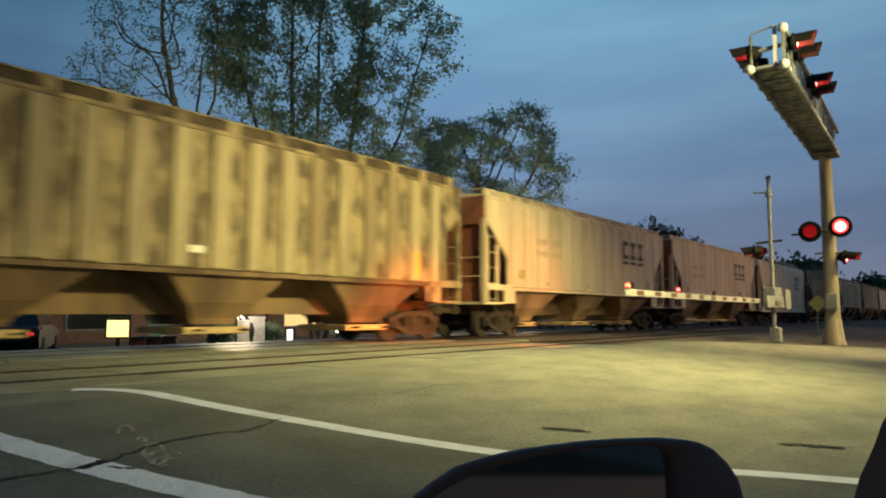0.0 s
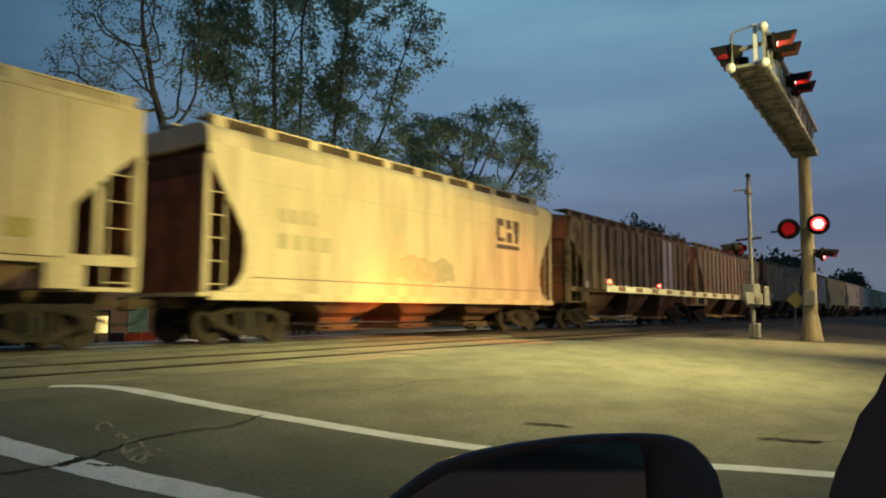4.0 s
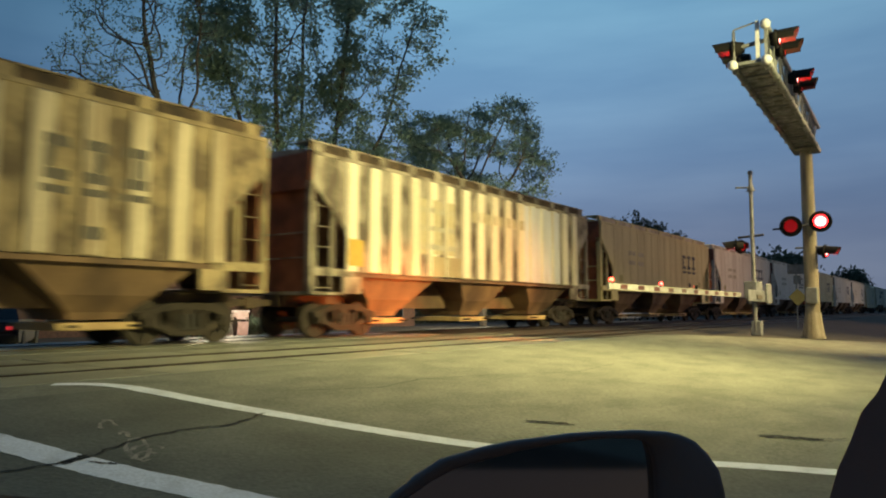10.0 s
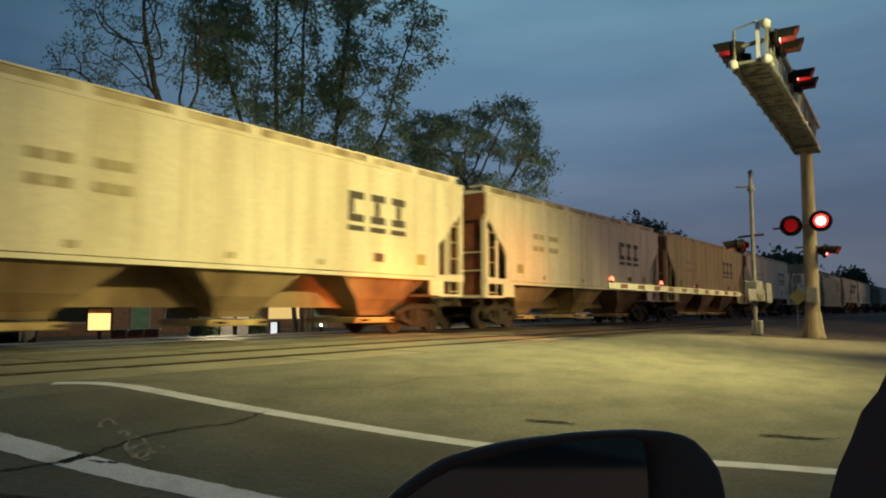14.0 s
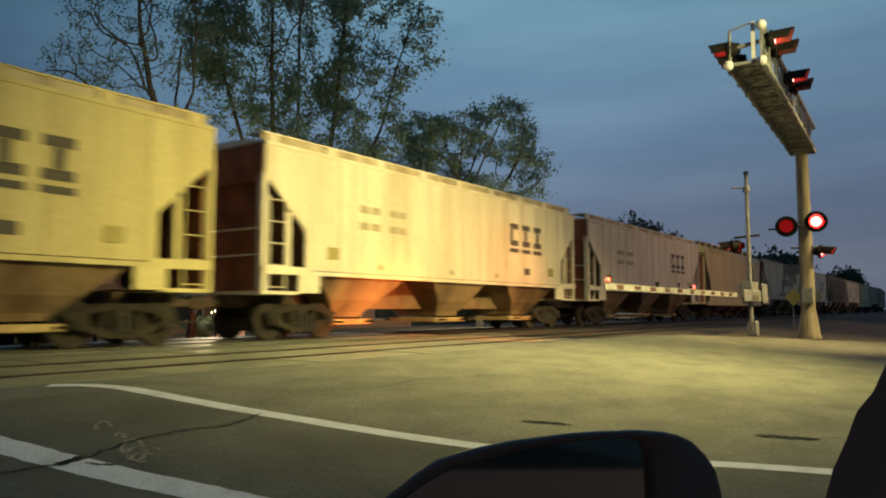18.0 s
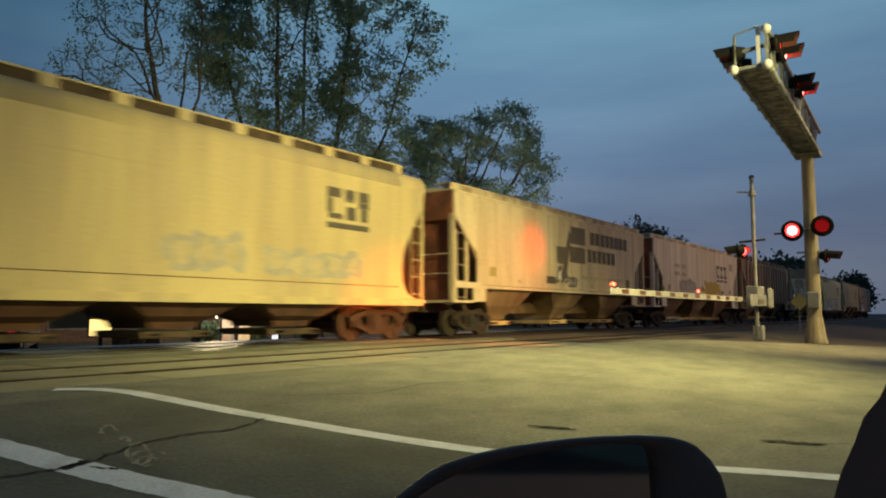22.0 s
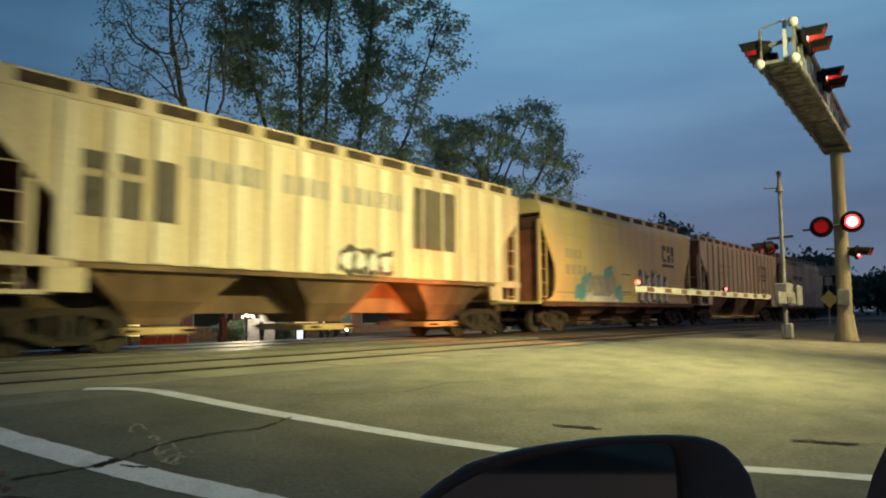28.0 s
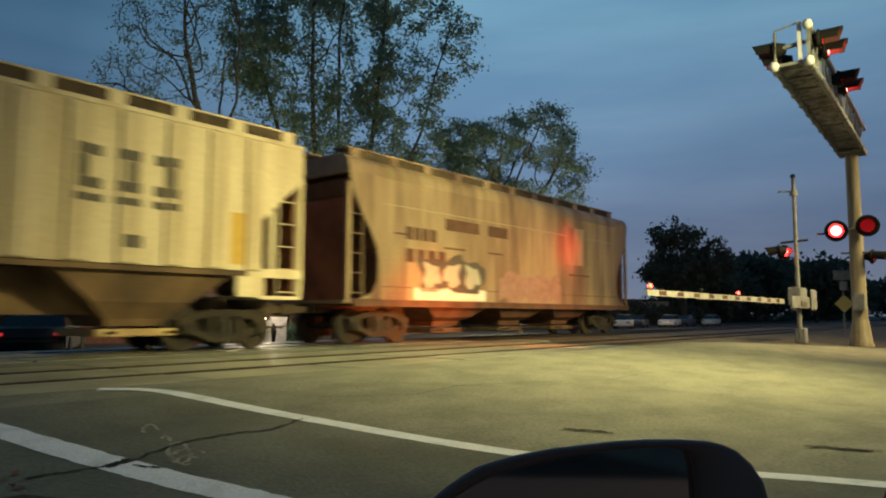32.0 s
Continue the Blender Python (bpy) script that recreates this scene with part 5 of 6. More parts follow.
def tree(x, y, label, blobs, seed, points=220, step=0.55, per=30, size=0.16, spread=0.45, girth=0.34, fork=3.0, leafy=1.0, far=False, stems=1, group="trees behind the railway", thick=(), outer=3):
    """A trunk whose limbs grow towards points spread in the crown's lobes (across, along, height, width, depth of lobe), with leaves round the twig ends."""
    rs = np.random.RandomState(seed)
    t = empty("tree", pose(x, y, rise(y) - 0.06), label, "tree", group)
    goals = []
    vol = np.array([b[3] ** 2 * b[4] for b in blobs])
    for b, k in zip(blobs, np.maximum(3, points * vol / vol.sum()).astype(int)):
        for _ in range(k):
            d = rs.normal(0, 1, 3)
            d *= rs.uniform(0.35, 1.0) ** 0.5 / np.linalg.norm(d)
            c = ACROSS * (b[0] + d[0] * b[3]) + ALONG * (b[1] + d[1] * b[3])
            goals.append((c.x, c.y, b[2] + d[2] * b[4]))
    goals = np.array(goals)
    nodes, parents = [], []
    for s in range(stems):
        a = s * 2.4 + seed
        p = np.array((0.35 * math.cos(a), 0.35 * math.sin(a), 0.0)) * (stems > 1)
        lean = np.array((math.cos(a), math.sin(a), 0)) * (0.12 if stems > 1 else 0.02)
        last = -1
        while p[2] < fork:
            nodes.append(p.copy())
            parents.append(last)
            last = len(nodes) - 1
            p = p + (np.array((0, 0, 1.0)) + lean + rs.normal(0, 0.06, 3)) * step
        nodes.append(p.copy())
        parents.append(last)
    alive = np.ones(len(goals), bool)
    N = np.array(nodes)
    for it in range(120):
        if not alive.any():
            break
        gidx = np.where(alive)[0]
        d2 = ((goals[gidx, None, :] - N[None, :, :]) ** 2).sum(2)
        near = d2.argmin(1)
        alive[gidx[d2.min(1) < (step * 1.2) ** 2]] = False
        grow = {}
        for g, k in zip(gidx, near):
            v = goals[g] - N[k]
            grow.setdefault(k, []).append(v / (np.linalg.norm(v) + 1e-6))
        fresh = []
        for k, vs in grow.items():
            v = np.sum(vs, 0) + rs.normal(0, 0.14, 3)
            v /= np.linalg.norm(v) + 1e-6
            fresh.append(N[k] + v * step)
            parents.append(k)
        N = np.vstack((N, fresh))
        if len(N) > 6000:
            break
    kids = np.zeros(len(N))
    load = np.zeros(len(N))
    for k in range(len(N) - 1, -1, -1):
        load[k] = load[k] + 1 if kids[k] == 0 else load[k]
        if parents[k] >= 0:
            load[parents[k]] += load[k]
            kids[parents[k]] += 1
    top = max(load.max(), 1)
    rad = np.maximum(0.019 * step / 0.55, girth * (load / top) ** 0.5)
    segs = [(Vector(N[parents[k]]), Vector(N[k]), rad[parents[k]] if kids[parents[k]] < 2 else min(rad[parents[k]], rad[k] * 1.3), rad[k]) for k in range(len(N)) if parents[k] >= 0]
    tubes("trunk", segs, M_BARK, t)
    tips = [N[k] for k in range(len(N)) if load[k] <= outer and N[k][2] > fork * 0.8 and rs.rand() < leafy]
    for k in thick:
        b = blobs[k]
        c = ACROSS * b[0] + ALONG * b[1]
        tips += [p for p in N if rs.rand() < 0.45 and ((p[0] - c.x) ** 2 + (p[1] - c.y) ** 2) / b[3] ** 2 + (p[2] - b[2]) ** 2 / b[4] ** 2 < 0.8]
    if tips:
        leaf_mesh("crown", tips, size, M_LEAF_FAR if far else M_LEAF, t, seed, per, spread)
    return t


tree(22.0, 24.0, "tall many-stemmed tree with loose dark green foliage",
     [(-4.2, 0.3, 14.6, 1.7, 3.0), (-3.9, 0.6, 13.4, 1.3, 2.4), (-3.2, 0.5, 10.8, 1.1, 1.5), (1.7, 0, 13.2, 1.3, 3.6), (1.3, 0.4, 11.6, 1.1, 2.2), (4.1, 0, 12.0, 1.6, 1.5), (3.0, 0, 9.2, 2.0, 1.5), (-0.8, 0.5, 8.6, 1.6, 1.3), (1.0, 0, 8.0, 1.7, 1.1), (-1.2, 0, 15.2, 2.0, 2.3), (4.8, 0, 14.6, 1.6, 1.4), (0.3, 1, 18, 4.0, 2.4), (-1.0, 0.3, 10.6, 1.6, 1.8), (-0.3, 0, 12.6, 1.3, 2.0), (-2.2, 0, 12.6, 1.2, 1.6), (5.5, 0, 12.9, 0.9, 0.9)],
     11, 960, 0.42, 64, 0.088, 0.27, 0.12, 3.0, 0.56, stems=5, thick=(0, 1, 3, 4, 7, 12))
tree(16.6, 24.2, "slender airy tree with mostly bare branches",
     [(-4.6, 0, 11.2, 1.6, 1.2), (-5.6, 0, 10.4, 0.9, 0.7), (-3.4, 0, 13.4, 2.0, 1.4), (-2.6, 0, 10.8, 2.0, 1.5), (-1.0, 0, 12.6, 1.8, 2.0), (-0.8, 0, 9.8, 1.2, 1.4), (-3.8, 0, 9.4, 1.4, 0.8), (-2.0, 0, 15.5, 2.4, 1.5)],
     12, 560, 0.4, 26, 0.06, 0.22, 0.17, 4.0, 0.7, outer=1)
tree(46.2, 30.0, "broad leafy green tree beyond the tracks",
     [(-3.6, 0, 15.0, 3.2, 2.2), (1.6, 0, 15.4, 3.0, 2.8), (4.0, 0, 12.4, 1.9, 2.6), (-2.8, 0, 11.6, 2.8, 2.0), (-6.4, 0, 13.4, 1.4, 1.0), (1.0, 0, 10.6, 2.5, 1.6), (-6.8, 0, 10.6, 2.2, 1.7), (-5.6, 0, 12.6, 2.0, 1.6)],
     13, 520, 0.5, 70, 0.11, 0.34, 0.3, 4.0, 0.6, thick=(0, 3, 6))
tree(108, 40, "dark distant tree beyond the parked cars",
     [(-1.5, 0, 13.8, 3.6, 2.2), (2.5, 0, 12.2, 3.4, 2.0), (5.5, 0, 9.5, 3.0, 2.2), (-3.5, 0, 9.5, 2.8, 2.6), (0, 0, 8.0, 6.0, 3.0)],
     14, 300, 0.8, 26, 0.32, 0.6, 0.5, 3.0, 1.0, far=True)
rnd = random.Random(5)
for k, (x, y, h) in enumerate(((74, 46, 8.0), (88, 50, 8.5), (126, 44, 11.5), (142, 48, 12), (160, 44, 14), (185, 48, 15.5), (212, 46, 16), (240, 44, 13), (280, 46, 14), (330, 52, 16), (150, 30, 12), (255, 30, 13), (60, 52, 8), (44, 56, 7))):
    tree(x, y, "dark tree in the far tree line", [(rnd.uniform(-2, 2), 0, h * 0.72, h * 0.5, h * 0.3), (rnd.uniform(-4, 4), 0, h * 0.45, h * 0.6, h * 0.35), (rnd.uniform(-3, 3), 1, h * 0.85, h * 0.22, h * 0.16)],
         30 + k, 110, h * 0.1, 34, h * 0.05, h * 0.085, 0.35, 1.2, 1.0, far=True, group="trees of the far tree line")

# ---- the street behind the tracks ----
M_BRICKWALL = material("dark_brick_wall", (0.16, 0.09, 0.065), 0.9, dark=(0.09, 0.055, 0.042), scale=6, amount=0.5, bump=0.4, fine=30)
M_PLANTER = material("brick_planter", (0.28, 0.14, 0.09), 0.9, dark=(0.16, 0.085, 0.06), scale=6, amount=0.5, bump=0.4, fine=30)
M_SIGNLIT = material("lit_sign_face", (0.8, 0.7, 0.4), 0.5, emit=(1.0, 0.78, 0.26), strength=1.6)
M_WINLIT = material("lit_window", (0.5, 0.4, 0.2), 0.3, emit=(1.0, 0.7, 0.25), strength=0.7)
M_COLDLIT = material("cold_lit_face", (0.7, 0.75, 0.8), 0.4, emit=(0.8, 0.92, 1.0), strength=1.1)
M_LAMPLIT = material("lit_lamp", (1, 0.9, 0.7), 0.3, emit=(1.0, 0.85, 0.5), strength=22)
M_TAIL = material("red_glint_lamp", (0.5, 0.02, 0.02), 0.3, emit=(1.0, 0.05, 0.06), strength=0.5)
M_BLUECAR = material("dark_blue_car_paint", (0.012, 0.014, 0.02), 0.6)
M_WHITECAR = material("white_car_paint", (0.62, 0.62, 0.6), 0.3)
M_GREYCAR = material("grey_car_paint", (0.12, 0.12, 0.13), 0.3, 0.3)
M_TYRE = material("tyre_rubber", (0.02, 0.02, 0.02), 0.85)
M_GLASS = material("car_window_glass", (0.015, 0.018, 0.02), 0.08)
M_TEAL = material("teal_door_paint", (0.07, 0.16, 0.13), 0.6, dark=(0.04, 0.1, 0.08), scale=4)


def lit_sign(x, y):
    g = rise(y) - 0.05
    s = empty("lit_sign", pose(x, y, g, 0, 0, -40), "glowing yellow box sign on a short post", "sign")
    part("post", boxes((-0.06, 0.06, -0.06, 0.06, 0, 0.6)), M_DARK, s)
    part("cabinet", boxes((-0.42, 0.42, -0.1, 0.1, 0.52, 1.34), bevel=0.02), M_DARK, s)
    part("face", boxes((-0.35, 0.35, -0.112, -0.103, 0.57, 1.14)), M_SIGNLIT, s)
    part("header", boxes((-0.35, 0.35, -0.112, -0.103, 1.17, 1.29)), M_YELLOW, s, "dark yellow strip with unreadable writing")


lit_sign(12.75, 24)
first = None
for k in range(3):
    x = 13.6 + k * 0.62
    p = empty("brick_planter", pose(x, 24.2, rise(24.2) - 0.05, 0, 0, -40), "low brick planter beside the street", "planter", "planters by the street")
    part("box", boxes((-0.26, 0.26, -0.26, 0.26, 0, 0.5), bevel=0.02), M_PLANTER, p)
    part("cap", boxes((-0.29, 0.29, -0.29, 0.29, 0.5, 0.56), bevel=0.01), M_CONCRETE, p)


def shop(x0, x1, y, h, windows):
    s = empty("shop_building", pose(x0, y, rise(y) - 0.06), "low dark brick shop with lit windows", "building", "shops behind the tracks")
    w = x1 - x0
    part("wall", boxes((0, w, 0, 8, 0, h)), M_BRICKWALL, s)
    part("roof_edge", boxes((-0.15, w + 0.15, -0.15, 8.15, h, h + 0.25), bevel=0.03), M_DARK, s)
    for a, wd, z0, z1, m in windows:
        f = part("window", boxes((a, a + wd, -0.05, 0.0, z0, z1)), M_STEEL, s)
        part("pane", boxes((a + 0.07, a + wd - 0.07, -0.06, -0.052, z0 + 0.07, z1 - 0.07)), m, f)
    return s


shop(-12, 9, 33, 4.2, [(2, 2.5, 0.6, 2.4, M_GLASS), (6, 2.5, 0.6, 2.4, M_GLASS), (12, 1.1, 0.05, 2.1, M_TEAL), (15, 3, 0.6, 2.4, M_GLASS)])
shop(10, 27, 34, 4.0, [(1.5, 2.4, 0.6, 2.4, M_GLASS), (5.5, 2.4, 0.6, 2.4, M_GLASS), (9.6, 1.1, 0.05, 2.1, M_TEAL), (11.5, 2.6, 0.6, 2.4, M_GLASS)])
shop(28, 44, 35, 4.3, [(1.2, 2.8, 0.6, 2.4, M_WINLIT), (5.2, 1.1, 0.05, 2.1, M_TEAL), (7.2, 2.8, 0.6, 2.4, M_GLASS), (11.5, 3, 0.6, 2.4, M_GLASS)])


def street_post(x, y, h, label):
    s = empty("lamp_post", pose(x, y, rise(y) - 0.05), label, "lamp post", "lamp posts on the street")
    bm = bmesh.new()
    bar(bm, (0, 0, 0), (0, 0, h), 0.06, 0.05, seg=8)
    bar(bm, (0, 0, 0), (0, 0, 0.3), 0.14, 0.09, seg=8)
    part("post", bm, M_DARK, s)
    bm = bmesh.new()
    bmesh.ops.create_uvsphere(bm, u_segments=10, v_segments=6, radius=0.05, matrix=Matrix.Translation((0, 0, h + 0.04)))
    part("globe", bm, M_LAMPLIT, s, "bright warm lamp globe")


cab = empty("lit_cabinet", pose(21.3, 25.0, rise(25.0) - 0.05, 0, 0, -40), "small cabinet with a cold white lit face", "cabinet")
part("box", boxes((-0.24, 0.24, -0.12, 0.12, 0.0, 0.74), bevel=0.02), M_DARK, cab)
part("face", boxes((-0.17, 0.1, -0.134, -0.123, 0.12, 0.68)), M_COLDLIT, cab)
part("foot_plate", boxes((-0.2, 0.5, -0.3, -0.14, 0.0, 0.1), bevel=0.01), M_WHITE, cab)
street_post(23.4, 24.2, 0.5, "low bright lamp near the ground")


def gate_pier(x0, x1, y, top, label):
    g = rise(y) - 0.05
    s = empty("gate_pier", pose((x0 + x1) / 2, y, g, 0, 0, -30), label, "pier", "white piers by the street")
    w = (x1 - x0) / 2
    part("shaft", boxes((-w, w, -0.2, 0.2, 0, top - g - 0.08), bevel=0.015), M_WHITE, s)
    part("cap", boxes((-w - 0.04, w + 0.04, -0.24, 0.24, top - g - 0.08, top - g), bevel=0.015), M_WHITE, s)


gate_pier(18.38, 18.92, 25.0, 0.52, "white rendered pier lit by a lamp")
gate_pier(19.1, 19.74, 25.0, 0.66, "taller white rendered pier lit by a lamp")
urn = empty("iron_bollard", pose(18.7, 24.4, rise(24.4) - 0.05), "black cast iron bollard before the white piers", "bollard")
bm = bmesh.new()
for a, b, r0, r1 in ((0, 0.12, 0.16, 0.15), (0.12, 0.3, 0.09, 0.07), (0.3, 0.7, 0.07, 0.12), (0.7, 0.9, 0.12, 0.05), (0.9, 1.0, 0.07, 0.03)):
    bar(bm, (0, 0, a), (0, 0, b), r0, r1, seg=12)
part("post", bm, M_DARK, urn)
fix = empty("pier_lamp", pose(18.15, 24.7, rise(24.7) - 0.05), "post lamp with a cluster of bright bulbs", "lamp")
bm = bmesh.new()
bar(bm, (0, 0, 0), (0, 0, 1.12), 0.04, seg=8)
part("post", bm, M_DARK, fix)
for k, (dx, dz) in enumerate(((-0.22, 1.2), (-0.08, 1.27), (0.07, 1.22), (0.2, 1.26), (0.33, 1.2))):
    bm = bmesh.new()
    bmesh.ops.create_uvsphere(bm, u_segments=10, v_segments=6, radius=0.036, matrix=Matrix.Translation((dx, -0.05 * (k % 2), dz)))
    part("bulb", bm, M_LAMPLIT, fix)
bm = bmesh.new()
beam(bm, (-0.26, 0, 1.12), (0.37, 0, 1.12), 0.04, 0.04)
part("arm", bm, M_DARK, fix)


def shrub(x, y, w, h, seed, label):
    rs = np.random.RandomState(seed)
    s = empty("shrub", pose(x, y, rise(y) - 0.06), label, "shrub", "shrubs by the street")
    twigs = [(Vector((0, 0, 0)), Vector((rs.uniform(-w, w) * 0.7, rs.uniform(-0.3, 0.3), h * rs.uniform(0.5, 0.9))), 0.02, 0.008) for _ in range(14)]
    tubes("stems", twigs, M_BARK, s)
    leaf_mesh("foliage", [(rs.uniform(-w, w), rs.uniform(-0.35, 0.35), h * (0.15 + 0.75 * rs.rand() * (1 - 0.2 * rs.rand()))) for _ in range(60)], 0.07, M_LEAF, s, seed, 22, 0.09)


shrub(17.5, 24.9, 0.55, 1.1, 71, "dark clipped shrub beside the white piers")
shrub(20.25, 25.0, 0.42, 1.1, 72, "green shrub beside the white piers")


def parked_car(x, y, turn, mat, label, tail=False):
    s = empty("parked_car", pose(x, y, rise(y) - 0.05, 0, 0, turn), label, "car", "parked cars")
    bm = bmesh.new()
    prism(bm, [(-2.2, 0.3), (2.15, 0.3), (2.25, 0.55), (2.1, 0.8), (1.2, 0.92), (-1.6, 0.95), (-2.2, 0.88), (-2.3, 0.6)], -0.86, 0.86)
    bmesh.ops.bevel(bm, geom=list(bm.edges), offset=0.06, segments=2, affect="EDGES")
    part("body", bm, mat, s)
    bm = bmesh.new()
    lo = [(-1.65, 0.93), (1.15, 0.93)]
    hi = [(-1.1, 1.42), (0.35, 1.42)]
    hexa(bm, [(lo[0][0], -0.78, 0.93), (lo[1][0], -0.78, 0.9), (lo[1][0], 0.78, 0.9), (lo[0][0], 0.78, 0.93), (hi[0][0], -0.6, 1.4), (hi[1][0], -0.6, 1.4), (hi[1][0], 0.6, 1.4), (hi[0][0], 0.6, 1.4)])
    part("cabin_glass", bm, M_GLASS, s)
    part("roof", boxes((-1.15, 0.4, -0.62, 0.62, 1.4, 1.45), bevel=0.02), mat, s)
    for k in (-1.4, 1.38):
        for q in (-1, 1):
            bm = bmesh.new()
            bar(bm, (k, q * 0.7, 0.32), (k, q * 0.89, 0.32), 0.32, 0.31, seg=16)
            w = part("wheel", bm, M_TYRE, s)
            bm = bmesh.new()
            bar(bm, (k, q * 0.885, 0.32), (k, q * 0.9, 0.32), 0.2, 0.18, seg=12)
            part("rim", bm, M_TYRE if tail else M_STEEL, w)
    for q in (-1, 1):
        part("tail_lamp", boxes((-2.32, -2.24, q * 0.66 - 0.08, q * 0.66 + 0.08, 0.7, 0.78)), M_TAIL if tail else M_RED_OFF, s)
        part("headlamp", boxes((2.14, 2.24, q * 0.6 - 0.18, q * 0.6 + 0.18, 0.6, 0.74)), M_STEEL, s)
    return s


rs_h = np.random.RandomState(77)
hedge = empty("hedge", pose(0, 0, rise(40) - 0.06), "dark ragged hedge along the far side of the street", "hedge", kind="stuff")
hedge_x = np.concatenate((rs_h.uniform(43, 120, 900), rs_h.uniform(120, 300, 700)))
leaf_mesh("foliage", [(x, rs_h.uniform(40.5, 43.0) + 4 * (x > 120), rs_h.uniform(0.0, 1.0) ** 1.2 * (2.3 + 0.6 * math.sin(x * 0.35) + x * 0.006)) for x in hedge_x], 0.3, M_LEAF_FAR, hedge, 78, 14, 0.35)
parked_car(68, 31.5, 200, M_WHITECAR, "white parked saloon beyond the tracks")
parked_car(75, 33, 195, M_GREYCAR, "dark grey parked car beyond the tracks")
parked_car(79, 31, 190, M_WHITECAR, "white parked car facing the tracks")
parked_car(89, 33, 185, M_GREYCAR, "dark parked car in the far row")
parked_car(93, 31, 190, M_WHITECAR, "pale parked car at the row's end")
parked_car(62, 34, 190, M_GREYCAR, "dark parked car near the tracks")
# its red tail lamps stand in for a low red glint by the rails
parked_car(8.6, 21.8, 60, M_BLUECAR, "dark blue car, its tail lamps standing in for a red glint", True)

bld = empty("grey_building", pose(100, 46, rise(46) - 0.06, 0, 0, -30), "low grey building with windows behind the parked cars", "building")
part("wall", boxes((-8, 8, 0, 5, 0, 3.6)), M_GREYPAINT, bld)
part("roof", boxes((-8.3, 8.3, -0.3, 5.3, 3.6, 3.85), bevel=0.03), M_DARK, bld)
for k in range(5):
    w = part("window", boxes((-6.9 + k * 3, -5.6 + k * 3, -0.05, 0.0, 1.2, 2.6)), M_STEEL, bld)
    part("pane", boxes((-6.8 + k * 3, -5.7 + k * 3, -0.06, -0.052, 1.3, 2.5)), M_GLASS, w)

# ---- the car from which the scene is watched ----


def own_car():
    c = empty("watching_car", pose(0.558, 0.28, 0.565, 90, 0, -53.8), "black car with its door mirror and window frame", "car")
    u = 0.00048
    outline = [(-352, -40), (-332, -5), (-306, 21), (-266, 52), (-223, 79), (-161, 98), (-92, 112), (9, 125), (70, 129), (133, 131), (186, 128), (212, 122), (234, 112), (256, 90), (276, 61), (285, 22), (287, -60), (262, -145), (180, -190), (0, -205), (-320, -130)]

    def ring(k, dz, dx=0.0, dy=0.0):
        return [bm.verts.new((a * u * k + dx, (b + 40) * u * k - 40 * u + dy, dz)) for a, b in outline]

    n = len(outline)
    bm = bmesh.new()
    inner = [(-318, -30), (-300, -8), (-278, 10), (-238, 38), (-196, 60), (-140, 76), (-80, 92), (0, 106), (55, 112), (100, 114), (132, 111), (148, 105), (158, 96), (164, 76), (167, 50), (168, 20), (168, -60), (150, -130), (110, -150), (0, -160), (-290, -110)]
    lip = [[bm.verts.new((a * u, b * u, z)) for a, b in inner] for z in (0.0, -0.02)]
    rings = [ring(0.78, -0.11, 0.01, -0.022), ring(0.95, -0.075, 0.004, -0.016), ring(1.0, -0.03, 0.0, -0.007), ring(1.0, -0.006, 0.0, -0.002), ring(0.985, 0.003), ring(0.95, 0.006)] + lip
    for p, q in zip(rings, rings[1:]):
        for i in range(n):
            bm.faces.new((p[i], p[(i + 1) % n], q[(i + 1) % n], q[i]))
    bm.faces.new(rings[0][::-1])
    for f in bm.faces:
        f.smooth = True
    bmesh.ops.recalc_face_normals(bm, faces=bm.faces)
    h = part("mirror_housing", bm, M_CARBLACK, c, "glossy black mirror housing")
    bm = bmesh.new()
    bm.faces.new([bm.verts.new((a * u * 1.003, b * u * 1.003, -0.018)) for a, b in inner])
    part("mirror_glass", bm, M_GLASSY, h, "dark mirror glass")
    # amber piece stands in for glints of lamplight on the rim
    bm = bmesh.new()
    bar(bm, (0.1195, 0.041, -0.002), (0.1275, 0.03, -0.004), 0.0035, 0.0025, seg=8)
    part("amber_glint", bm, M_AMBER, h, "small amber piece painted as a glint")
    # front pillar of the window, leaning out of view
    bm = bmesh.new()
    pts = [(0.165, -0.11), (0.2045, 0.0), (0.2102, 0.0181), (0.2161, 0.0358), (0.2283, 0.0594), (0.2372, 0.0809), (0.2514, 0.0967), (0.29, 0.17), (0.6, 0.64), (0.75, 0.64), (0.6, 0.1), (0.6, -0.11)]
    a = [bm.verts.new((x, y, 0.03)) for x, y in pts]
    b = [bm.verts.new((x + 0.06, y, -0.05)) for x, y in pts]
    bm.faces.new(a)
    bm.faces.new(b[::-1])
    for i in range(len(a)):
        j = (i + 1) % len(a)
        bm.faces.new((a[j], a[i], b[i], b[j]))
    bmesh.ops.recalc_face_normals(bm, faces=bm.faces)
    part("window_pillar", bm, M_TRIM, c, "matt black window pillar trim")
    # unseen pale seat behind the watcher, added for bounce and the mirror's reflection
    part("unseen_seat_back", boxes((-0.9, -0.75, -0.35, 0.45, 0.2, 1.3), bevel=0.03), M_CABIN, c)
    # the rest of the car, under and behind the window
    bm = bmesh.new()
    box(bm, -2.1, 2.5, -0.86, -0.3, -0.04, 1.55, bevel=0.1)
    part("body", bm, M_CARBLACK, c)
    bm = bmesh.new()
    box(bm, -1.5, 0.8, 0.63, 0.69, 0.5, 1.45, bevel=0.03)
    part("roof", bm, M_CARBLACK, c)
    for z in (0.3, 1.42):
        bm = bmesh.new()
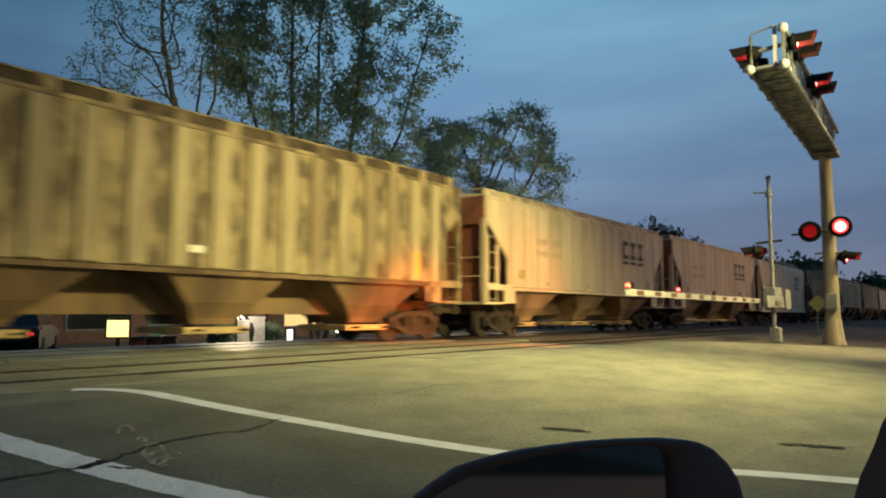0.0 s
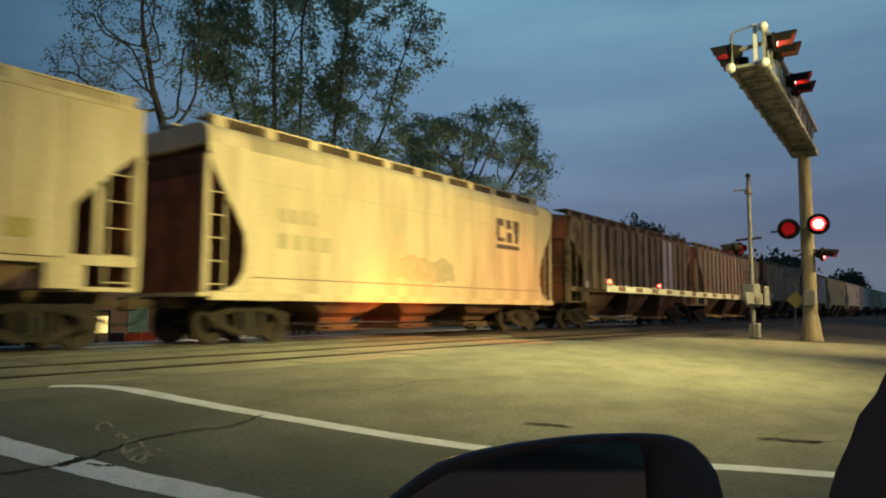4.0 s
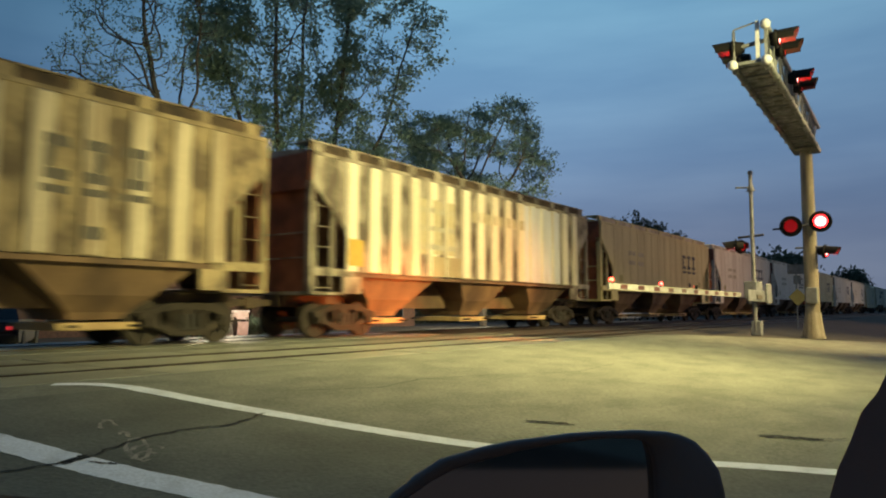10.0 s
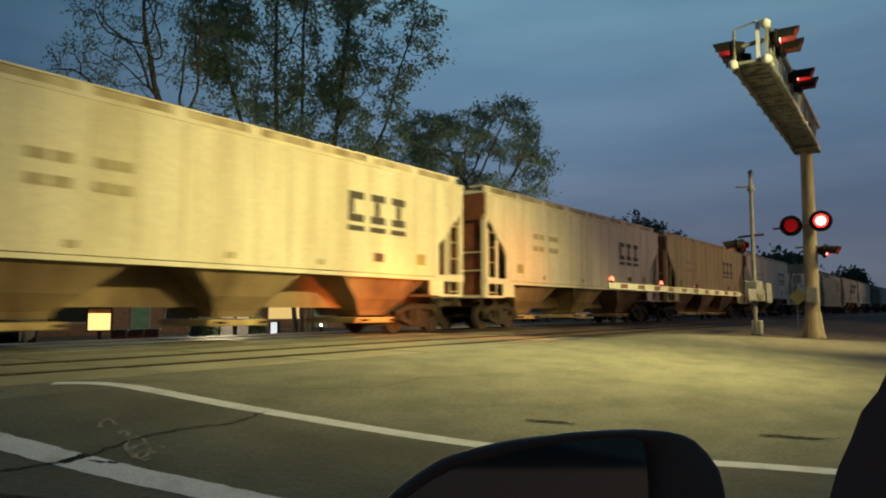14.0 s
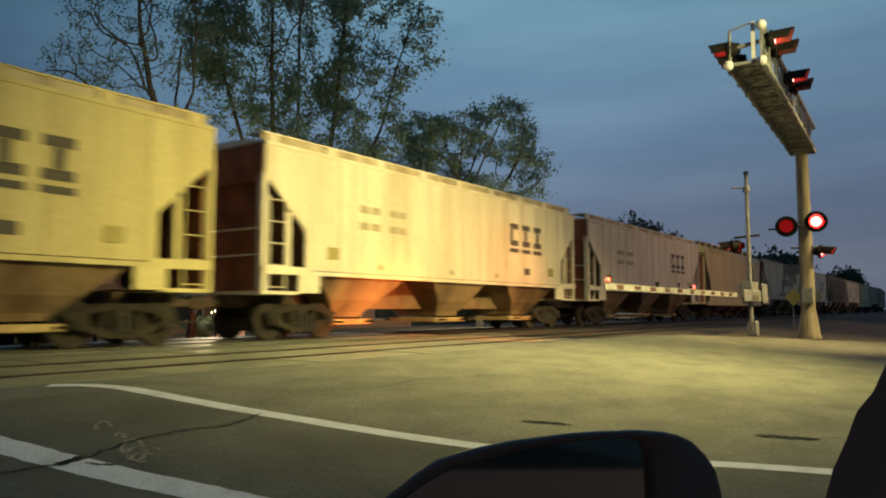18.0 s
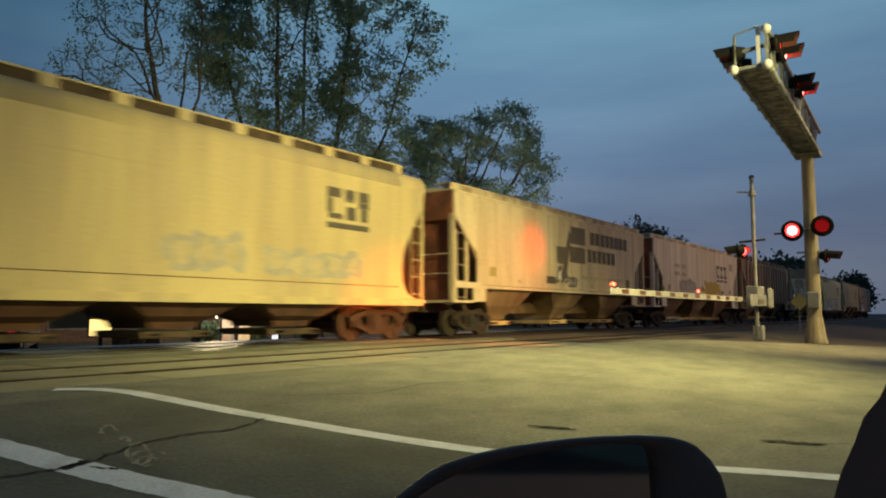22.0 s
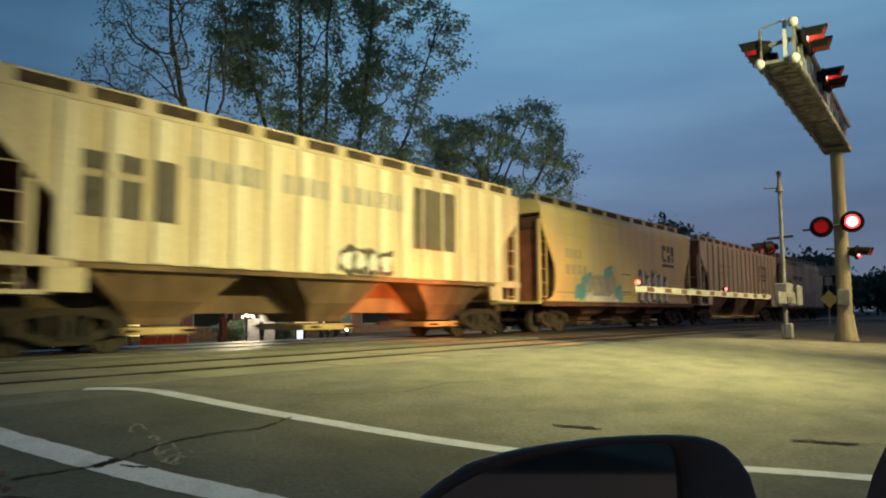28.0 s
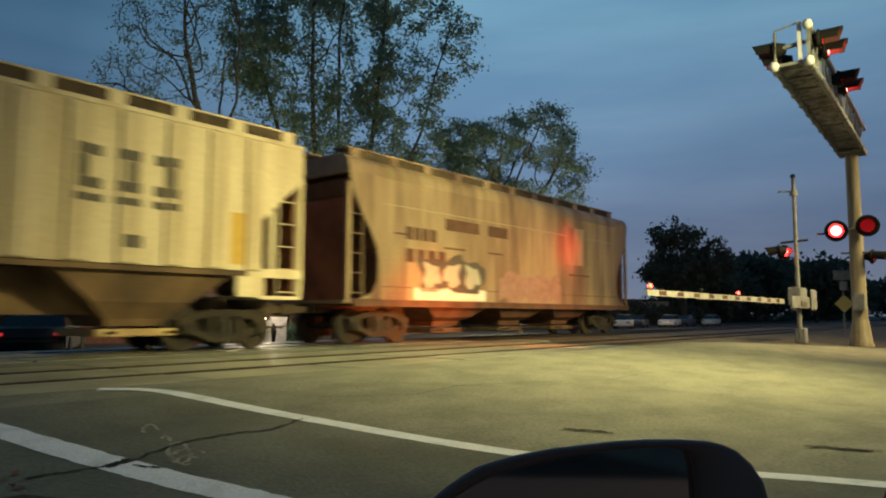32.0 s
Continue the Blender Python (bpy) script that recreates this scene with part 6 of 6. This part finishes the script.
        beam(bm, (-1.45, 0.64, max(z, 0.55)), (-1.85, -0.31, z), 0.12, 0.07)
        part("rear_pillar", bm, M_CARBLACK, c)
    bm = bmesh.new()
    beam(bm, (0.72, 0.64, 1.42), (1.35, -0.31, 1.42), 0.1, 0.07)
    part("front_pillar", bm, M_CARBLACK, c)
    for x in (-1.35, 1.6):
        for z in (0.08, 1.44):
            bm = bmesh.new()
            bar(bm, (x, -0.74, z - 0.1), (x, -0.74, z + 0.1), 0.33, seg=20)
            w = part("wheel", bm, M_TYRE, c)
            bm = bmesh.new()
            bar(bm, (x, -0.74, z - 0.105), (x, -0.74, z + 0.105), 0.2, seg=14)
            part("rim", bm, M_STEEL, w)
    # door skin below, which carries the mirror
    bm = bmesh.new()
    box(bm, -0.3, 1.0, -1.02, -0.17, -0.14, -0.05, bevel=0.03)
    part("door_skin", bm, M_CARBLACK, c)
    bm = bmesh.new()
    beam(bm, (0.05, -0.09, -0.06), (0.09, -0.2, -0.08), 0.09, 0.05)
    part("mirror_arm", bm, M_CARBLACK, h)
    return c


own_car()


def motions():
    # the train runs at an even speed, and its wheels roll while it is near
    for i, c in enumerate(TRAIN):
        front = coupling(i - 1) if i else FIRST - PITCH + 0.3
        back = coupling(i) if i < 21 else coupling(20) + 17.7
        x = (front + back) / 2
        walk(c, [(t, pose(x - SPEED * t, TRACK_Y, 0)) for t in range(0, 33)])
        for w in WHEELS[c]:
            q = w.location.copy()
            start, end = max(0.0, (x + q.x - 29) / SPEED), min(32.0, (x + q.x - 3) / SPEED)
            if end <= start:
                continue
            steps = [start + k / FPS for k in range(int((end - start) * FPS) + 1)]
            rows = [(t, pose(q.x, q.y, q.z, 0, -math.degrees((t - start) * SPEED / 0.457) % 360, 0)) for t in steps]
            first = [(0.0, rows[0][1])] if start > 0.05 else []
            last = [(32.0, rows[-1][1])] if end < 31.95 else []
            walk(w, first + rows + last)
    # two-faced lenses turn about to imitate the crossing lamps' flashing
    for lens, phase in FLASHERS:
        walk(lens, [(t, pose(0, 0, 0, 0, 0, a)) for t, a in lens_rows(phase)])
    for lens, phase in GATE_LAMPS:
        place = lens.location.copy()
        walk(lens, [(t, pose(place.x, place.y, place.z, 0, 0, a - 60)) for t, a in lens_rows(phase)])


motions()
